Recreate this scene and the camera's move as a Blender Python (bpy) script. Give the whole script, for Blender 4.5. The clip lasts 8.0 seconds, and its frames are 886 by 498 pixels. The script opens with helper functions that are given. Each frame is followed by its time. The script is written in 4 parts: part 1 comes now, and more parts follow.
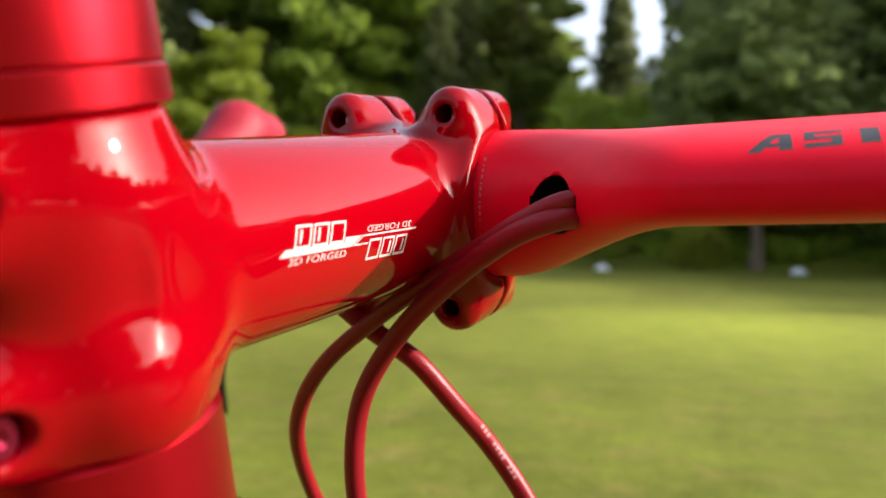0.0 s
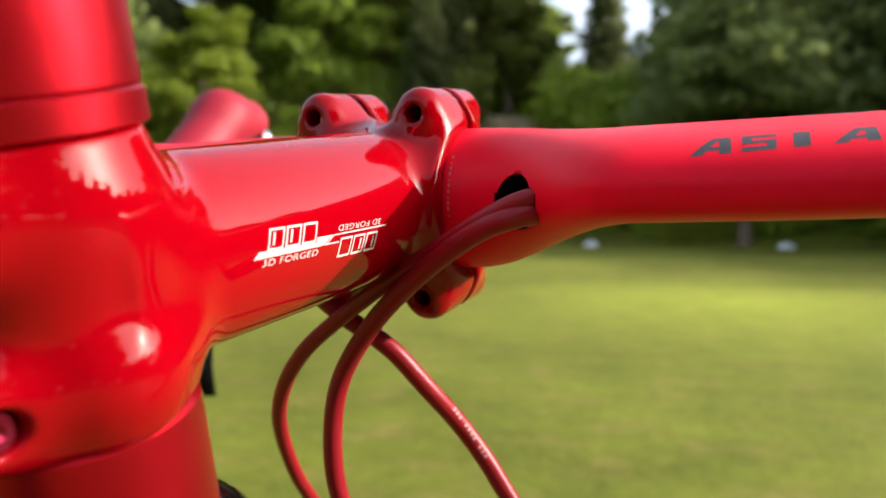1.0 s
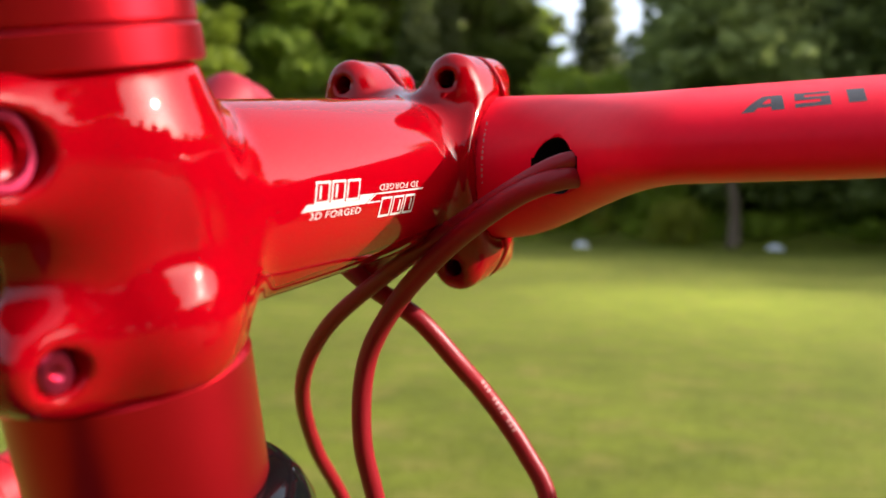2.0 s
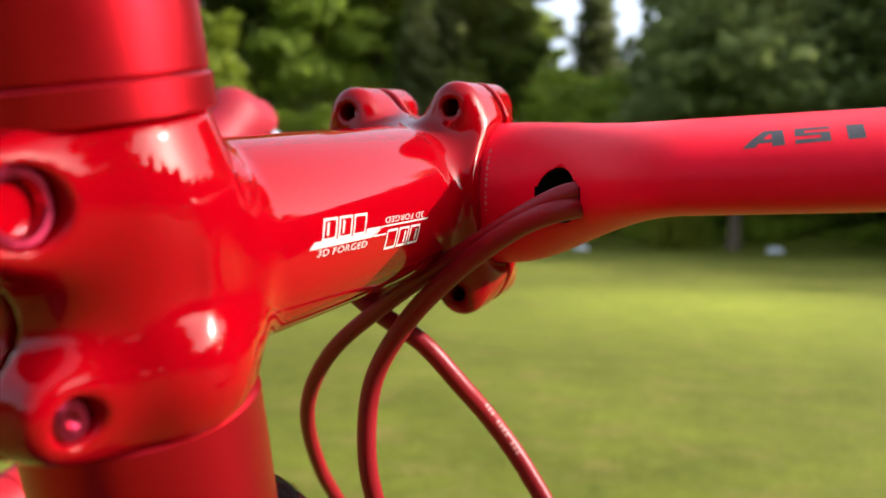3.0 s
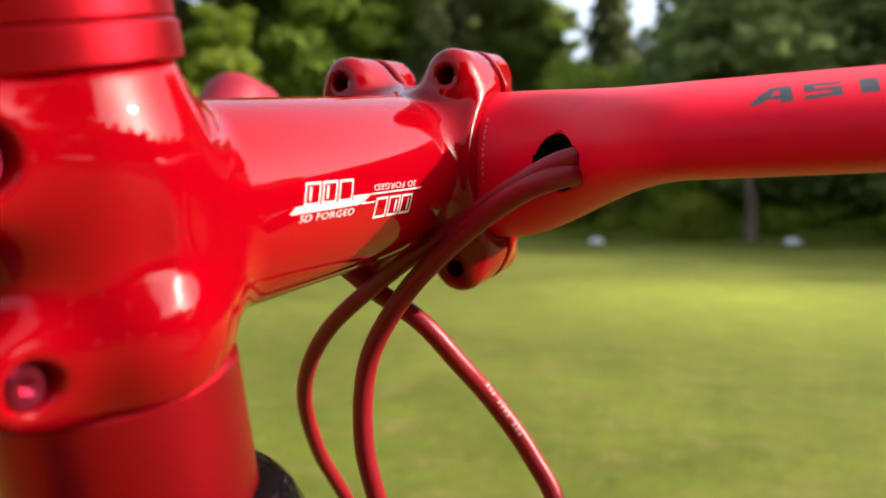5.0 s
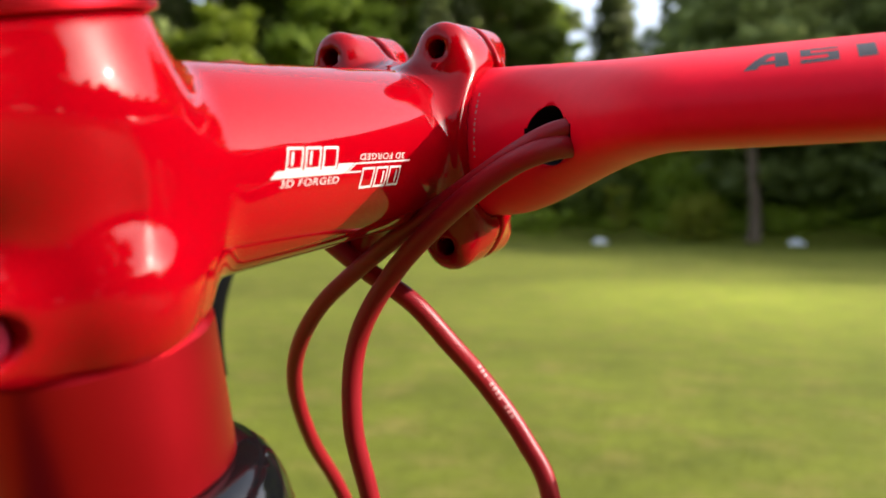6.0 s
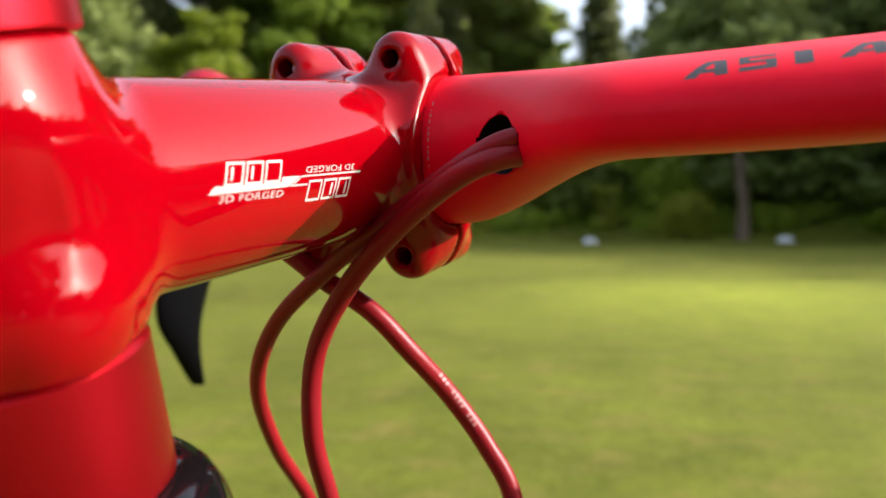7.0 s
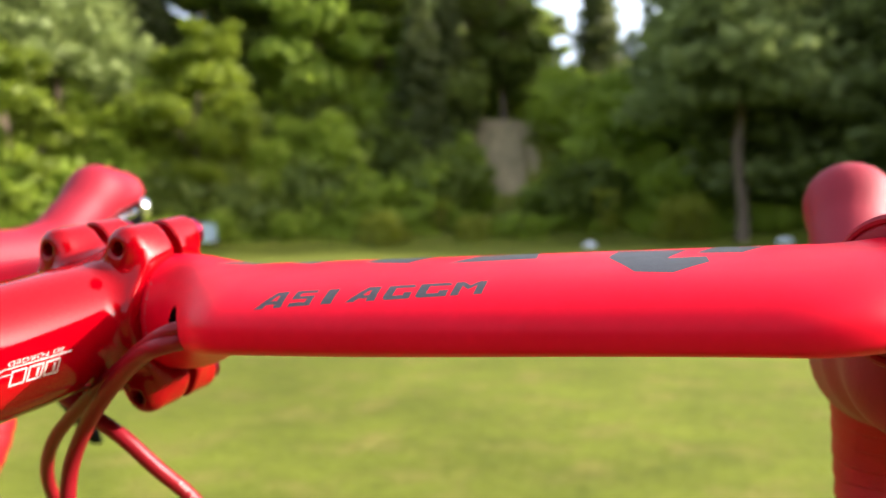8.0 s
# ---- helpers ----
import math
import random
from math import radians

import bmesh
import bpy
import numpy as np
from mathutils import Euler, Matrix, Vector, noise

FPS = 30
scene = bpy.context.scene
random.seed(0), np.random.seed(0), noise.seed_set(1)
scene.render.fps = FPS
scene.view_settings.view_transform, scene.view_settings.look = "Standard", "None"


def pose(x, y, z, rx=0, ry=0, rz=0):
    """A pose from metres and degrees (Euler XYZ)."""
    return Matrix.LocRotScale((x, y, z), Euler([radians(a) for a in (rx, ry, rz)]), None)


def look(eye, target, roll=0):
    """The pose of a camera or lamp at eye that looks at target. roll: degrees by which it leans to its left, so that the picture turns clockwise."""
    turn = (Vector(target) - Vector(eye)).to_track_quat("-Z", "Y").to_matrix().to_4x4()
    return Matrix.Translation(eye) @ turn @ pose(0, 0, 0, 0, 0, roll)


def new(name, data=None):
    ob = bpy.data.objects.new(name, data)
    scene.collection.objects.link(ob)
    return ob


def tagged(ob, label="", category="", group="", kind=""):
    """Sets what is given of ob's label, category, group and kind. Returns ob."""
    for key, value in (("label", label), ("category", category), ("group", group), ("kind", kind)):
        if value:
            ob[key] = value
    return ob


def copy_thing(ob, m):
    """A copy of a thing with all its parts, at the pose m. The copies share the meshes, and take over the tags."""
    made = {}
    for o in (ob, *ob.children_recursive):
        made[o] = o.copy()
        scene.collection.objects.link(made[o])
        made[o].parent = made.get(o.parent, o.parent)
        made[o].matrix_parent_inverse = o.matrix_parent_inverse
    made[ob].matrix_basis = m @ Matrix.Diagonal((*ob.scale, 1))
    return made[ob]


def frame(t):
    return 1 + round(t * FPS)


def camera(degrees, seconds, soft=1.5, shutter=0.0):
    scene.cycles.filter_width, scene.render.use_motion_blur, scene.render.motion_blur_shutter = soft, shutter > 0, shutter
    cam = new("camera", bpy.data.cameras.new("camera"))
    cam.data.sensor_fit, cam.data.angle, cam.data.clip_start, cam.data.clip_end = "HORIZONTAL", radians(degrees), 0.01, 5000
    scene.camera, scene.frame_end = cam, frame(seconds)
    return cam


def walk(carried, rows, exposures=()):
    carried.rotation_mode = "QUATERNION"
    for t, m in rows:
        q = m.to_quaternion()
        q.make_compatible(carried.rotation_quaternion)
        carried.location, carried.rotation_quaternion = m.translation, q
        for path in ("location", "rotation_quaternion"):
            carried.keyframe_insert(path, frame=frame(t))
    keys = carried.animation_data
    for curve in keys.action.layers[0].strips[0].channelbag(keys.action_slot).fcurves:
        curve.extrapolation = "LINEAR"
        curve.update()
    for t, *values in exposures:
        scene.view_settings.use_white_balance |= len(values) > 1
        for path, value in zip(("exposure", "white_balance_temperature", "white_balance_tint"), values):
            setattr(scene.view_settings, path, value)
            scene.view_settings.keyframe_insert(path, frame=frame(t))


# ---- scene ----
cam = camera(57.0, 8.0, soft=1.6)
cam.data.dof.use_dof = True
cam.data.dof.focus_distance = 0.18
cam.data.dof.aperture_fstop = 14.0
# seconds, place in metres, yaw, pitch, lean in degrees
PATH = [
    (0.0, 0.0963, -0.1969, 0.9710, 23.65, -0.11, -1.15),
    (0.5, 0.1011, -0.1991, 0.9743, 23.14, -1.19, -0.42),
    (1.0, 0.1050, -0.2049, 0.9752, 22.89, -1.65, -0.62),
    (1.2, 0.1002, -0.2049, 0.9702, 23.02, -1.52, -0.45),
    (2.3, 0.0939, -0.2068, 0.9660, 22.04, -1.62, -1.04),
    (2.5, 0.0942, -0.2057, 0.9654, 22.19, -1.43, -0.91),
    (3.0, 0.0937, -0.2087, 0.9727, 22.23, -1.40, -0.80),
    (3.5, 0.0943, -0.2044, 0.9687, 22.49, -1.52, -0.61),
    (4.0, 0.1014, -0.1977, 0.9692, 22.76, -1.69, -0.29),
    (4.5, 0.0952, -0.2008, 0.9694, 23.10, -1.81, -0.12),
    (6.0, 0.0968, -0.1957, 0.9616, 23.50, -1.82, -0.48),
    (6.5, 0.1001, -0.1931, 0.9618, 23.24, -1.74, -0.14),
    (7.0, 0.1044, -0.1922, 0.9634, 22.83, -1.68, 0.41),
    (7.4, 0.1220, -0.1972, 0.9714, 22.70, -1.58, 1.19),
    (7.5, 0.1371, -0.1941, 0.9803, 22.62, -1.50, 0.97),
    (7.6, 0.1589, -0.1957, 0.9884, 22.74, -1.48, 1.12),
    (7.8, 0.1890, -0.2022, 0.9975, 22.80, -1.39, 1.12),
    (8.0, 0.2115, -0.2111, 1.0080, 22.95, -1.32, 1.22),
]
walk(cam, [(t, pose(x, y, z, 90 + pitch, 0, yaw) @ pose(0, 0, 0, 0, 0, -lean)) for t, x, y, z, yaw, pitch, lean in PATH],
     exposures=[(0.0, 1.68, 6500, 12), (7.1, 1.70, 6500, 12), (7.5, 1.77, 6500, 12), (7.75, 1.96, 6500, 12), (8.0, 2.14, 6500, 12)])

# ---- world and sun ----
SUN = Vector((0.867, 0.265, 0.423)).normalized()
world = bpy.data.worlds.new("world")
scene.world = world
world.use_nodes = True
wn = world.node_tree
sky = wn.nodes.new("ShaderNodeTexSky")
sky.sky_type = "NISHITA"
sky.sun_disc = False
sky.sun_elevation = math.asin(SUN.z)
sky.sun_rotation = math.atan2(SUN.x, SUN.y)
sky.air_density, sky.dust_density, sky.ozone_density = 0.9, 3.5, 0.5
wn.nodes["Background"].inputs["Strength"].default_value = 0.15
haze = wn.nodes.new("ShaderNodeHueSaturation")           # a whitish summer haze
haze.inputs["Saturation"].default_value = 0.62
wn.links.new(sky.outputs["Color"], haze.inputs["Color"])
wn.links.new(haze.outputs["Color"], wn.nodes["Background"].inputs["Color"])
lamp = bpy.data.lights.new("sun", "SUN")
lamp.energy, lamp.angle, lamp.color = 2.5, radians(0.6), (1.0, 0.94, 0.85)
sun = new("sun", lamp)
sun.matrix_world = look(SUN * 60, (0, 0, 0))


# ---- materials ----
def material(name, color, rough=0.5, metal=0.0, coat=0.0, spec=0.5):
    m = bpy.data.materials.new(name)
    m.use_nodes = True
    b = m.node_tree.nodes["Principled BSDF"]
    b.inputs["Base Color"].default_value = (*color, 1)
    b.inputs["Roughness"].default_value = rough
    b.inputs["Metallic"].default_value = metal
    b.inputs["Specular IOR Level"].default_value = spec
    b.inputs["Coat Weight"].default_value = coat
    b.inputs["Coat Roughness"].default_value = 0.012
    b.inputs["Coat IOR"].default_value = 1.34
    return m


def node(m, kind, **values):
    n = m.node_tree.nodes.new(kind)
    for key, value in values.items():
        n.inputs[key].default_value = value
    return n


def link(m, a, b):
    m.node_tree.links.new(a, b)


def mottle(m, scale, dark, light, low=0.35, high=0.65, detail=4.0, stretch=(1, 1, 1), where="Object"):
    """Colour from noise of one size, laid over another of a quarter of that size."""
    co, mp = node(m, "ShaderNodeTexCoord"), node(m, "ShaderNodeMapping", Scale=stretch)
    link(m, co.outputs[where], mp.inputs["Vector"])
    big, small = node(m, "ShaderNodeTexNoise", Scale=scale, Detail=detail), node(m, "ShaderNodeTexNoise", Scale=scale * 5.3, Detail=3.0)
    link(m, mp.outputs[0], big.inputs["Vector"])
    link(m, mp.outputs[0], small.inputs["Vector"])
    mix = node(m, "ShaderNodeMath")
    mix.operation = "MULTIPLY_ADD"
    mix.inputs[1].default_value = 0.45
    link(m, small.outputs["Fac"], mix.inputs[0])
    half = node(m, "ShaderNodeMath")
    half.operation = "MULTIPLY"
    half.inputs[1].default_value = 0.55
    link(m, big.outputs["Fac"], half.inputs[0])
    link(m, half.outputs[0], mix.inputs[2])
    ramp = node(m, "ShaderNodeValToRGB")
    ramp.color_ramp.elements[0].position, ramp.color_ramp.elements[1].position = low, high
    ramp.color_ramp.elements[0].color, ramp.color_ramp.elements[1].color = (*dark, 1), (*light, 1)
    link(m, mix.outputs[0], ramp.inputs["Fac"])
    link(m, ramp.outputs["Color"], m.node_tree.nodes["Principled BSDF"].inputs["Base Color"])
    return mix


def relief(m, source, strength, distance):
    bump = node(m, "ShaderNodeBump", Strength=strength, Distance=distance)
    link(m, source, bump.inputs["Height"])
    link(m, bump.outputs["Normal"], m.node_tree.nodes["Principled BSDF"].inputs["Normal"])


def grain(m, scale, strength, distance):
    co, n = node(m, "ShaderNodeTexCoord"), node(m, "ShaderNodeTexNoise", Scale=scale, Detail=3.0)
    link(m, co.outputs["Object"], n.inputs["Vector"])
    relief(m, n.outputs["Fac"], strength, distance)


def smudged(m, low, high, scale):
    """Uneven gloss: handled, slightly dusty surface."""
    co, n = node(m, "ShaderNodeTexCoord"), node(m, "ShaderNodeTexNoise", Scale=scale, Detail=6.0)
    link(m, co.outputs["Object"], n.inputs["Vector"])
    r = node(m, "ShaderNodeMapRange")
    r.inputs["To Min"].default_value, r.inputs["To Max"].default_value = low, high
    r.inputs["From Min"].default_value, r.inputs["From Max"].default_value = 0.3, 0.7
    link(m, n.outputs["Fac"], r.inputs["Value"])
    link(m, r.outputs[0], m.node_tree.nodes["Principled BSDF"].inputs["Roughness"])


gloss_red = material("gloss_red", (0.225, 0.0002, 0.0030), 0.5, coat=1.0, spec=0.0)
matte_red = material("matte_red", (0.60, 0.003, 0.018), 0.42, spec=0.13)
mottle(matte_red, 60, (0.68, 0.001, 0.017), (0.74, 0.002, 0.022))
smudged(matte_red, 0.36, 0.44, 45)
anodised_red = material("anodised_red", (0.50, 0.008, 0.017), 0.32, metal=0.9)
smudged(anodised_red, 0.29, 0.36, 90)
cable_red = material("cable_red", (0.22, 0.003, 0.010), 0.42, spec=0.3)
grain(cable_red, 900, 0.15, 0.0003)
hood_red = material("hood_red", (0.26, 0.005, 0.018), 0.6, spec=0.35)
grain(hood_red, 700, 0.25, 0.0004)
tape_red = material("tape_red", (0.38, 0.004, 0.010), 0.5, spec=0.35)
grain(tape_red, 1100, 0.5, 0.0005)
bolt_pink = material("bolt_pink", (0.36, 0.025, 0.065), 0.28, metal=1.0)
grey_print = material("grey_print", (0.065, 0.065, 0.07), 0.45, spec=0.25)
mottle(grey_print, 300, (0.036, 0.036, 0.039), (0.055, 0.054, 0.057))
white_print = material("white_print", (0.82, 0.80, 0.78), 0.4)
mottle(white_print, 400, (0.36, 0.33, 0.31), (0.50, 0.47, 0.45))
pale_print = material("pale_print", (0.38, 0.14, 0.14), 0.5)
gloss_black = material("gloss_black", (0.004, 0.004, 0.005), 0.5, coat=1.0, spec=0.0)
gloss_black.node_tree.nodes["Principled BSDF"].inputs["Coat IOR"].default_value = 1.55
satin_black = material("satin_black", (0.003, 0.003, 0.004), 0.36, spec=0.045)
grain(satin_black, 300, 0.1, 0.0005)
dark_steel = material("dark_steel", (0.03, 0.03, 0.03), 0.4, metal=1.0)
chrome = material("chrome", (0.85, 0.85, 0.85), 0.12, metal=1.0)
rubber = material("rubber", (0.02, 0.02, 0.02), 0.7)

def turf(name, dark, light, straw, scale):
    """Grass: tufts over broad patches of greener and yellower growth, with dry spots and a painted sunlit stretch."""
    m = material(name, light, 0.8, spec=0.12)
    fine = mottle(m, scale, dark, light, 0.34, 0.66, 5.0)
    b = m.node_tree.nodes["Principled BSDF"]
    tone = b.inputs["Base Color"].links[0].from_socket
    co = node(m, "ShaderNodeNewGeometry")
    broad = node(m, "ShaderNodeTexNoise", Scale=0.16, Detail=4.0, Roughness=0.6, Distortion=0.6)
    dry = node(m, "ShaderNodeTexNoise", Scale=2.6, Detail=5.0, Roughness=0.7)
    for n in (broad, dry):
        link(m, co.outputs["Position"], n.inputs["Vector"])
    gain = node(m, "ShaderNodeMapRange")
    gain.inputs["From Min"].default_value, gain.inputs["From Max"].default_value = 0.34, 0.66
    gain.inputs["To Min"].default_value, gain.inputs["To Max"].default_value = 0.72, 1.30
    link(m, broad.outputs["Fac"], gain.inputs["Value"])
    # backlit glow of the grass in mid field, painted as a brighter round stretch
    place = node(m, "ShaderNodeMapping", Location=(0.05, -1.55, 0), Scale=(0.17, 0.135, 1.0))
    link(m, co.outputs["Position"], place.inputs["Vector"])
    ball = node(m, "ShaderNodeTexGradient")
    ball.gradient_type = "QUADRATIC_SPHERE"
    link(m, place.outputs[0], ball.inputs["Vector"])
    sunlit_gain = node(m, "ShaderNodeMath")
    sunlit_gain.operation = "MULTIPLY_ADD"
    sunlit_gain.inputs[1].default_value = 1.2
    link(m, ball.outputs["Fac"], sunlit_gain.inputs[0])
    link(m, gain.outputs[0], sunlit_gain.inputs[2])
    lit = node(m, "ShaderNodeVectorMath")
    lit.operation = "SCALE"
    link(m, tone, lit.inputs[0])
    link(m, sunlit_gain.outputs[0], lit.inputs["Scale"])
    spots = node(m, "ShaderNodeMapRange")
    spots.inputs["From Min"].default_value, spots.inputs["From Max"].default_value = 0.50, 0.70
    spots.inputs["To Max"].default_value = 0.65
    link(m, dry.outputs["Fac"], spots.inputs["Value"])
    mix = node(m, "ShaderNodeMix")
    mix.data_type = "RGBA"
    link(m, spots.outputs[0], mix.inputs[0])
    link(m, lit.outputs[0], mix.inputs[6])
    mix.inputs[7].default_value = (*straw, 1)
    link(m, mix.outputs[2], b.inputs["Base Color"])
    return m, fine


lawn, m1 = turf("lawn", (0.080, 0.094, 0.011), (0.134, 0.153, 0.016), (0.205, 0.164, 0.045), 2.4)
relief(lawn, m1.outputs[0], 0.06, 0.02)
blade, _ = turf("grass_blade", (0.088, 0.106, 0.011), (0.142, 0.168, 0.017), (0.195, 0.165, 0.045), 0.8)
soil = material("soil", (0.2, 0.14, 0.09), 0.9, spec=0.2)
m2 = mottle(soil, 0.8, (0.16, 0.130, 0.070), (0.34, 0.27, 0.150))
relief(soil, m2.outputs[0], 0.8, 0.2)
bark = material("bark", (0.13, 0.10, 0.075), 0.9, spec=0.2)
m3 = mottle(bark, 3.0, (0.085, 0.060, 0.040), (0.22, 0.165, 0.115), stretch=(1, 1, 0.2))
relief(bark, m3.outputs[0], 0.8, 0.05)


def see_through(m, amount):
    """Lets part of the light pass through a thin leaf."""
    b = m.node_tree.nodes["Principled BSDF"]
    thin = node(m, "ShaderNodeBsdfTranslucent")
    link(m, b.inputs["Base Color"].links[0].from_socket, thin.inputs["Color"])
    both = node(m, "ShaderNodeMixShader", Fac=amount)
    link(m, b.outputs[0], both.inputs[1])
    link(m, thin.outputs[0], both.inputs[2])
    link(m, both.outputs[0], m.node_tree.nodes["Material Output"].inputs["Surface"])


see_through(blade, 0.55)


def foliage(name, dark, light):
    m = material(name, light, 0.55, spec=0.35)
    info = node(m, "ShaderNodeNewGeometry")
    obj = node(m, "ShaderNodeObjectInfo")
    add = node(m, "ShaderNodeMath")
    add.operation = "MULTIPLY_ADD"
    add.inputs[1].default_value = 0.35
    link(m, obj.outputs["Random"], add.inputs[0])
    scaled = node(m, "ShaderNodeMath")
    scaled.operation = "MULTIPLY"
    scaled.inputs[1].default_value = 0.65
    link(m, info.outputs["Random Per Island"], scaled.inputs[0])
    link(m, scaled.outputs[0], add.inputs[2])
    ramp = node(m, "ShaderNodeValToRGB")
    ramp.color_ramp.elements[0].color, ramp.color_ramp.elements[1].color = (*dark, 1), (*light, 1)
    link(m, add.outputs[0], ramp.inputs["Fac"])
    b = m.node_tree.nodes["Principled BSDF"]
    link(m, ramp.outputs["Color"], b.inputs["Base Color"])
    see_through(m, 0.56)
    return m


leaf_bright = foliage("leaf_bright", (0.114, 0.156, 0.0128), (0.2508, 0.312, 0.0256))
leaf_shrub = foliage("leaf_shrub", (0.19, 0.27, 0.030), (0.40, 0.50, 0.055))
leaf_yellow = foliage("leaf_yellow", (0.27, 0.29, 0.035), (0.48, 0.50, 0.065))
leaf_mid = foliage("leaf_mid", (0.1674, 0.2447, 0.0335), (0.3478, 0.4508, 0.0579))
leaf_olive = foliage("leaf_olive", (0.109, 0.1465, 0.0248), (0.1988, 0.2468, 0.0414))
leaf_dark = foliage("leaf_dark", (0.0715, 0.0908, 0.0275), (0.132, 0.1568, 0.0468))
leaf_fir = foliage("leaf_fir", (0.1575, 0.1995, 0.0638), (0.27, 0.3277, 0.0978))


# ---- mesh helpers ----
def finish(name, bm, mat, parent=None, label="", smooth=True):
    me = bpy.data.meshes.new(name)
    bmesh.ops.recalc_face_normals(bm, faces=bm.faces) if len(bm.faces) < 60000 else None
    bm.to_mesh(me)
    bm.free()
    ob = finish_mesh(name, me, mat, parent, label, smooth)
    if smooth and len(me.polygons) < 20000:
        me.set_sharp_from_angle(angle=radians(32))
    return ob


def finish_mesh(name, me, mat, parent=None, label="", smooth=True):
    if smooth:
        me.polygons.foreach_set("use_smooth", [True] * len(me.polygons))
    me.materials.append(mat)
    ob = new(name, me)
    if parent:
        ob.parent = parent
    if label:
        ob["label"] = label
    return ob


def part(name, bm, mat, parent, label="", smooth=True):
    return finish(name, bm, mat, parent, label, smooth)


def thing(name, at, label, category, group="", kind=""):
    e = new(name)
    e.empty_display_size = 0.05
    e.location = at
    return tagged(e, label, category, group, kind)


def catmull(points, n):
    p = [Vector(q) for q in points]
    q = [2 * p[0] - p[1], *p, 2 * p[-1] - p[-2]]
    out = []
    for i in range(len(p) - 1):
        a, b, c, d = q[i:i + 4]
        for k in range(n):
            u = k / n
            out.append(0.5 * (2 * b + (c - a) * u + (2 * a - 5 * b + 4 * c - d) * u * u + (3 * b - a - 3 * c + d) * u ** 3))
    return out + [p[-1]]


def tube(points, radius, sides=16, ridge=None, cap=True):
    """A bmesh tube along points; radius: a number or a function of the way (0 to 1)."""
    bm = bmesh.new()
    rings = []
    up = Vector((0.2, 0.1, 1)).normalized()
    n = len(points)
    side = None
    for i, p in enumerate(points):
        t = (points[min(i + 1, n - 1)] - points[max(i - 1, 0)]).normalized()
        side = t.cross(up).normalized() if side is None else (side - t * side.dot(t)).normalized()
        other = t.cross(side)
        r = radius(i / (n - 1)) if callable(radius) else radius
        rings.append([bm.verts.new(p + (side * math.cos(a) + other * math.sin(a)) * r) for a in (2 * math.pi * k / sides for k in range(sides))])
    for a, b in zip(rings, rings[1:]):
        for k in range(sides):
            bm.faces.new((a[k], a[(k + 1) % sides], b[(k + 1) % sides], b[k]))
    if cap:
        bm.faces.new(rings[0][::-1])
        bm.faces.new(rings[-1])
    return bm


def turned(profile, origin, axis, sides=64):
    """A bmesh turned round an axis; profile: rows of (distance along the axis, radius)."""
    bm = bmesh.new()
    axis = Vector(axis).normalized()
    a = axis.orthogonal().normalized()
    b = axis.cross(a)
    rings = [[bm.verts.new(Vector(origin) + axis * s + (a * math.cos(w) + b * math.sin(w)) * r) for w in (2 * math.pi * k / sides for k in range(sides))] for s, r in profile]
    for p, q in zip(rings, rings[1:]):
        for k in range(sides):
            bm.faces.new((p[k], p[(k + 1) % sides], q[(k + 1) % sides], q[k]))
    bm.faces.new(rings[0][::-1])
    bm.faces.new(rings[-1])
    return bm


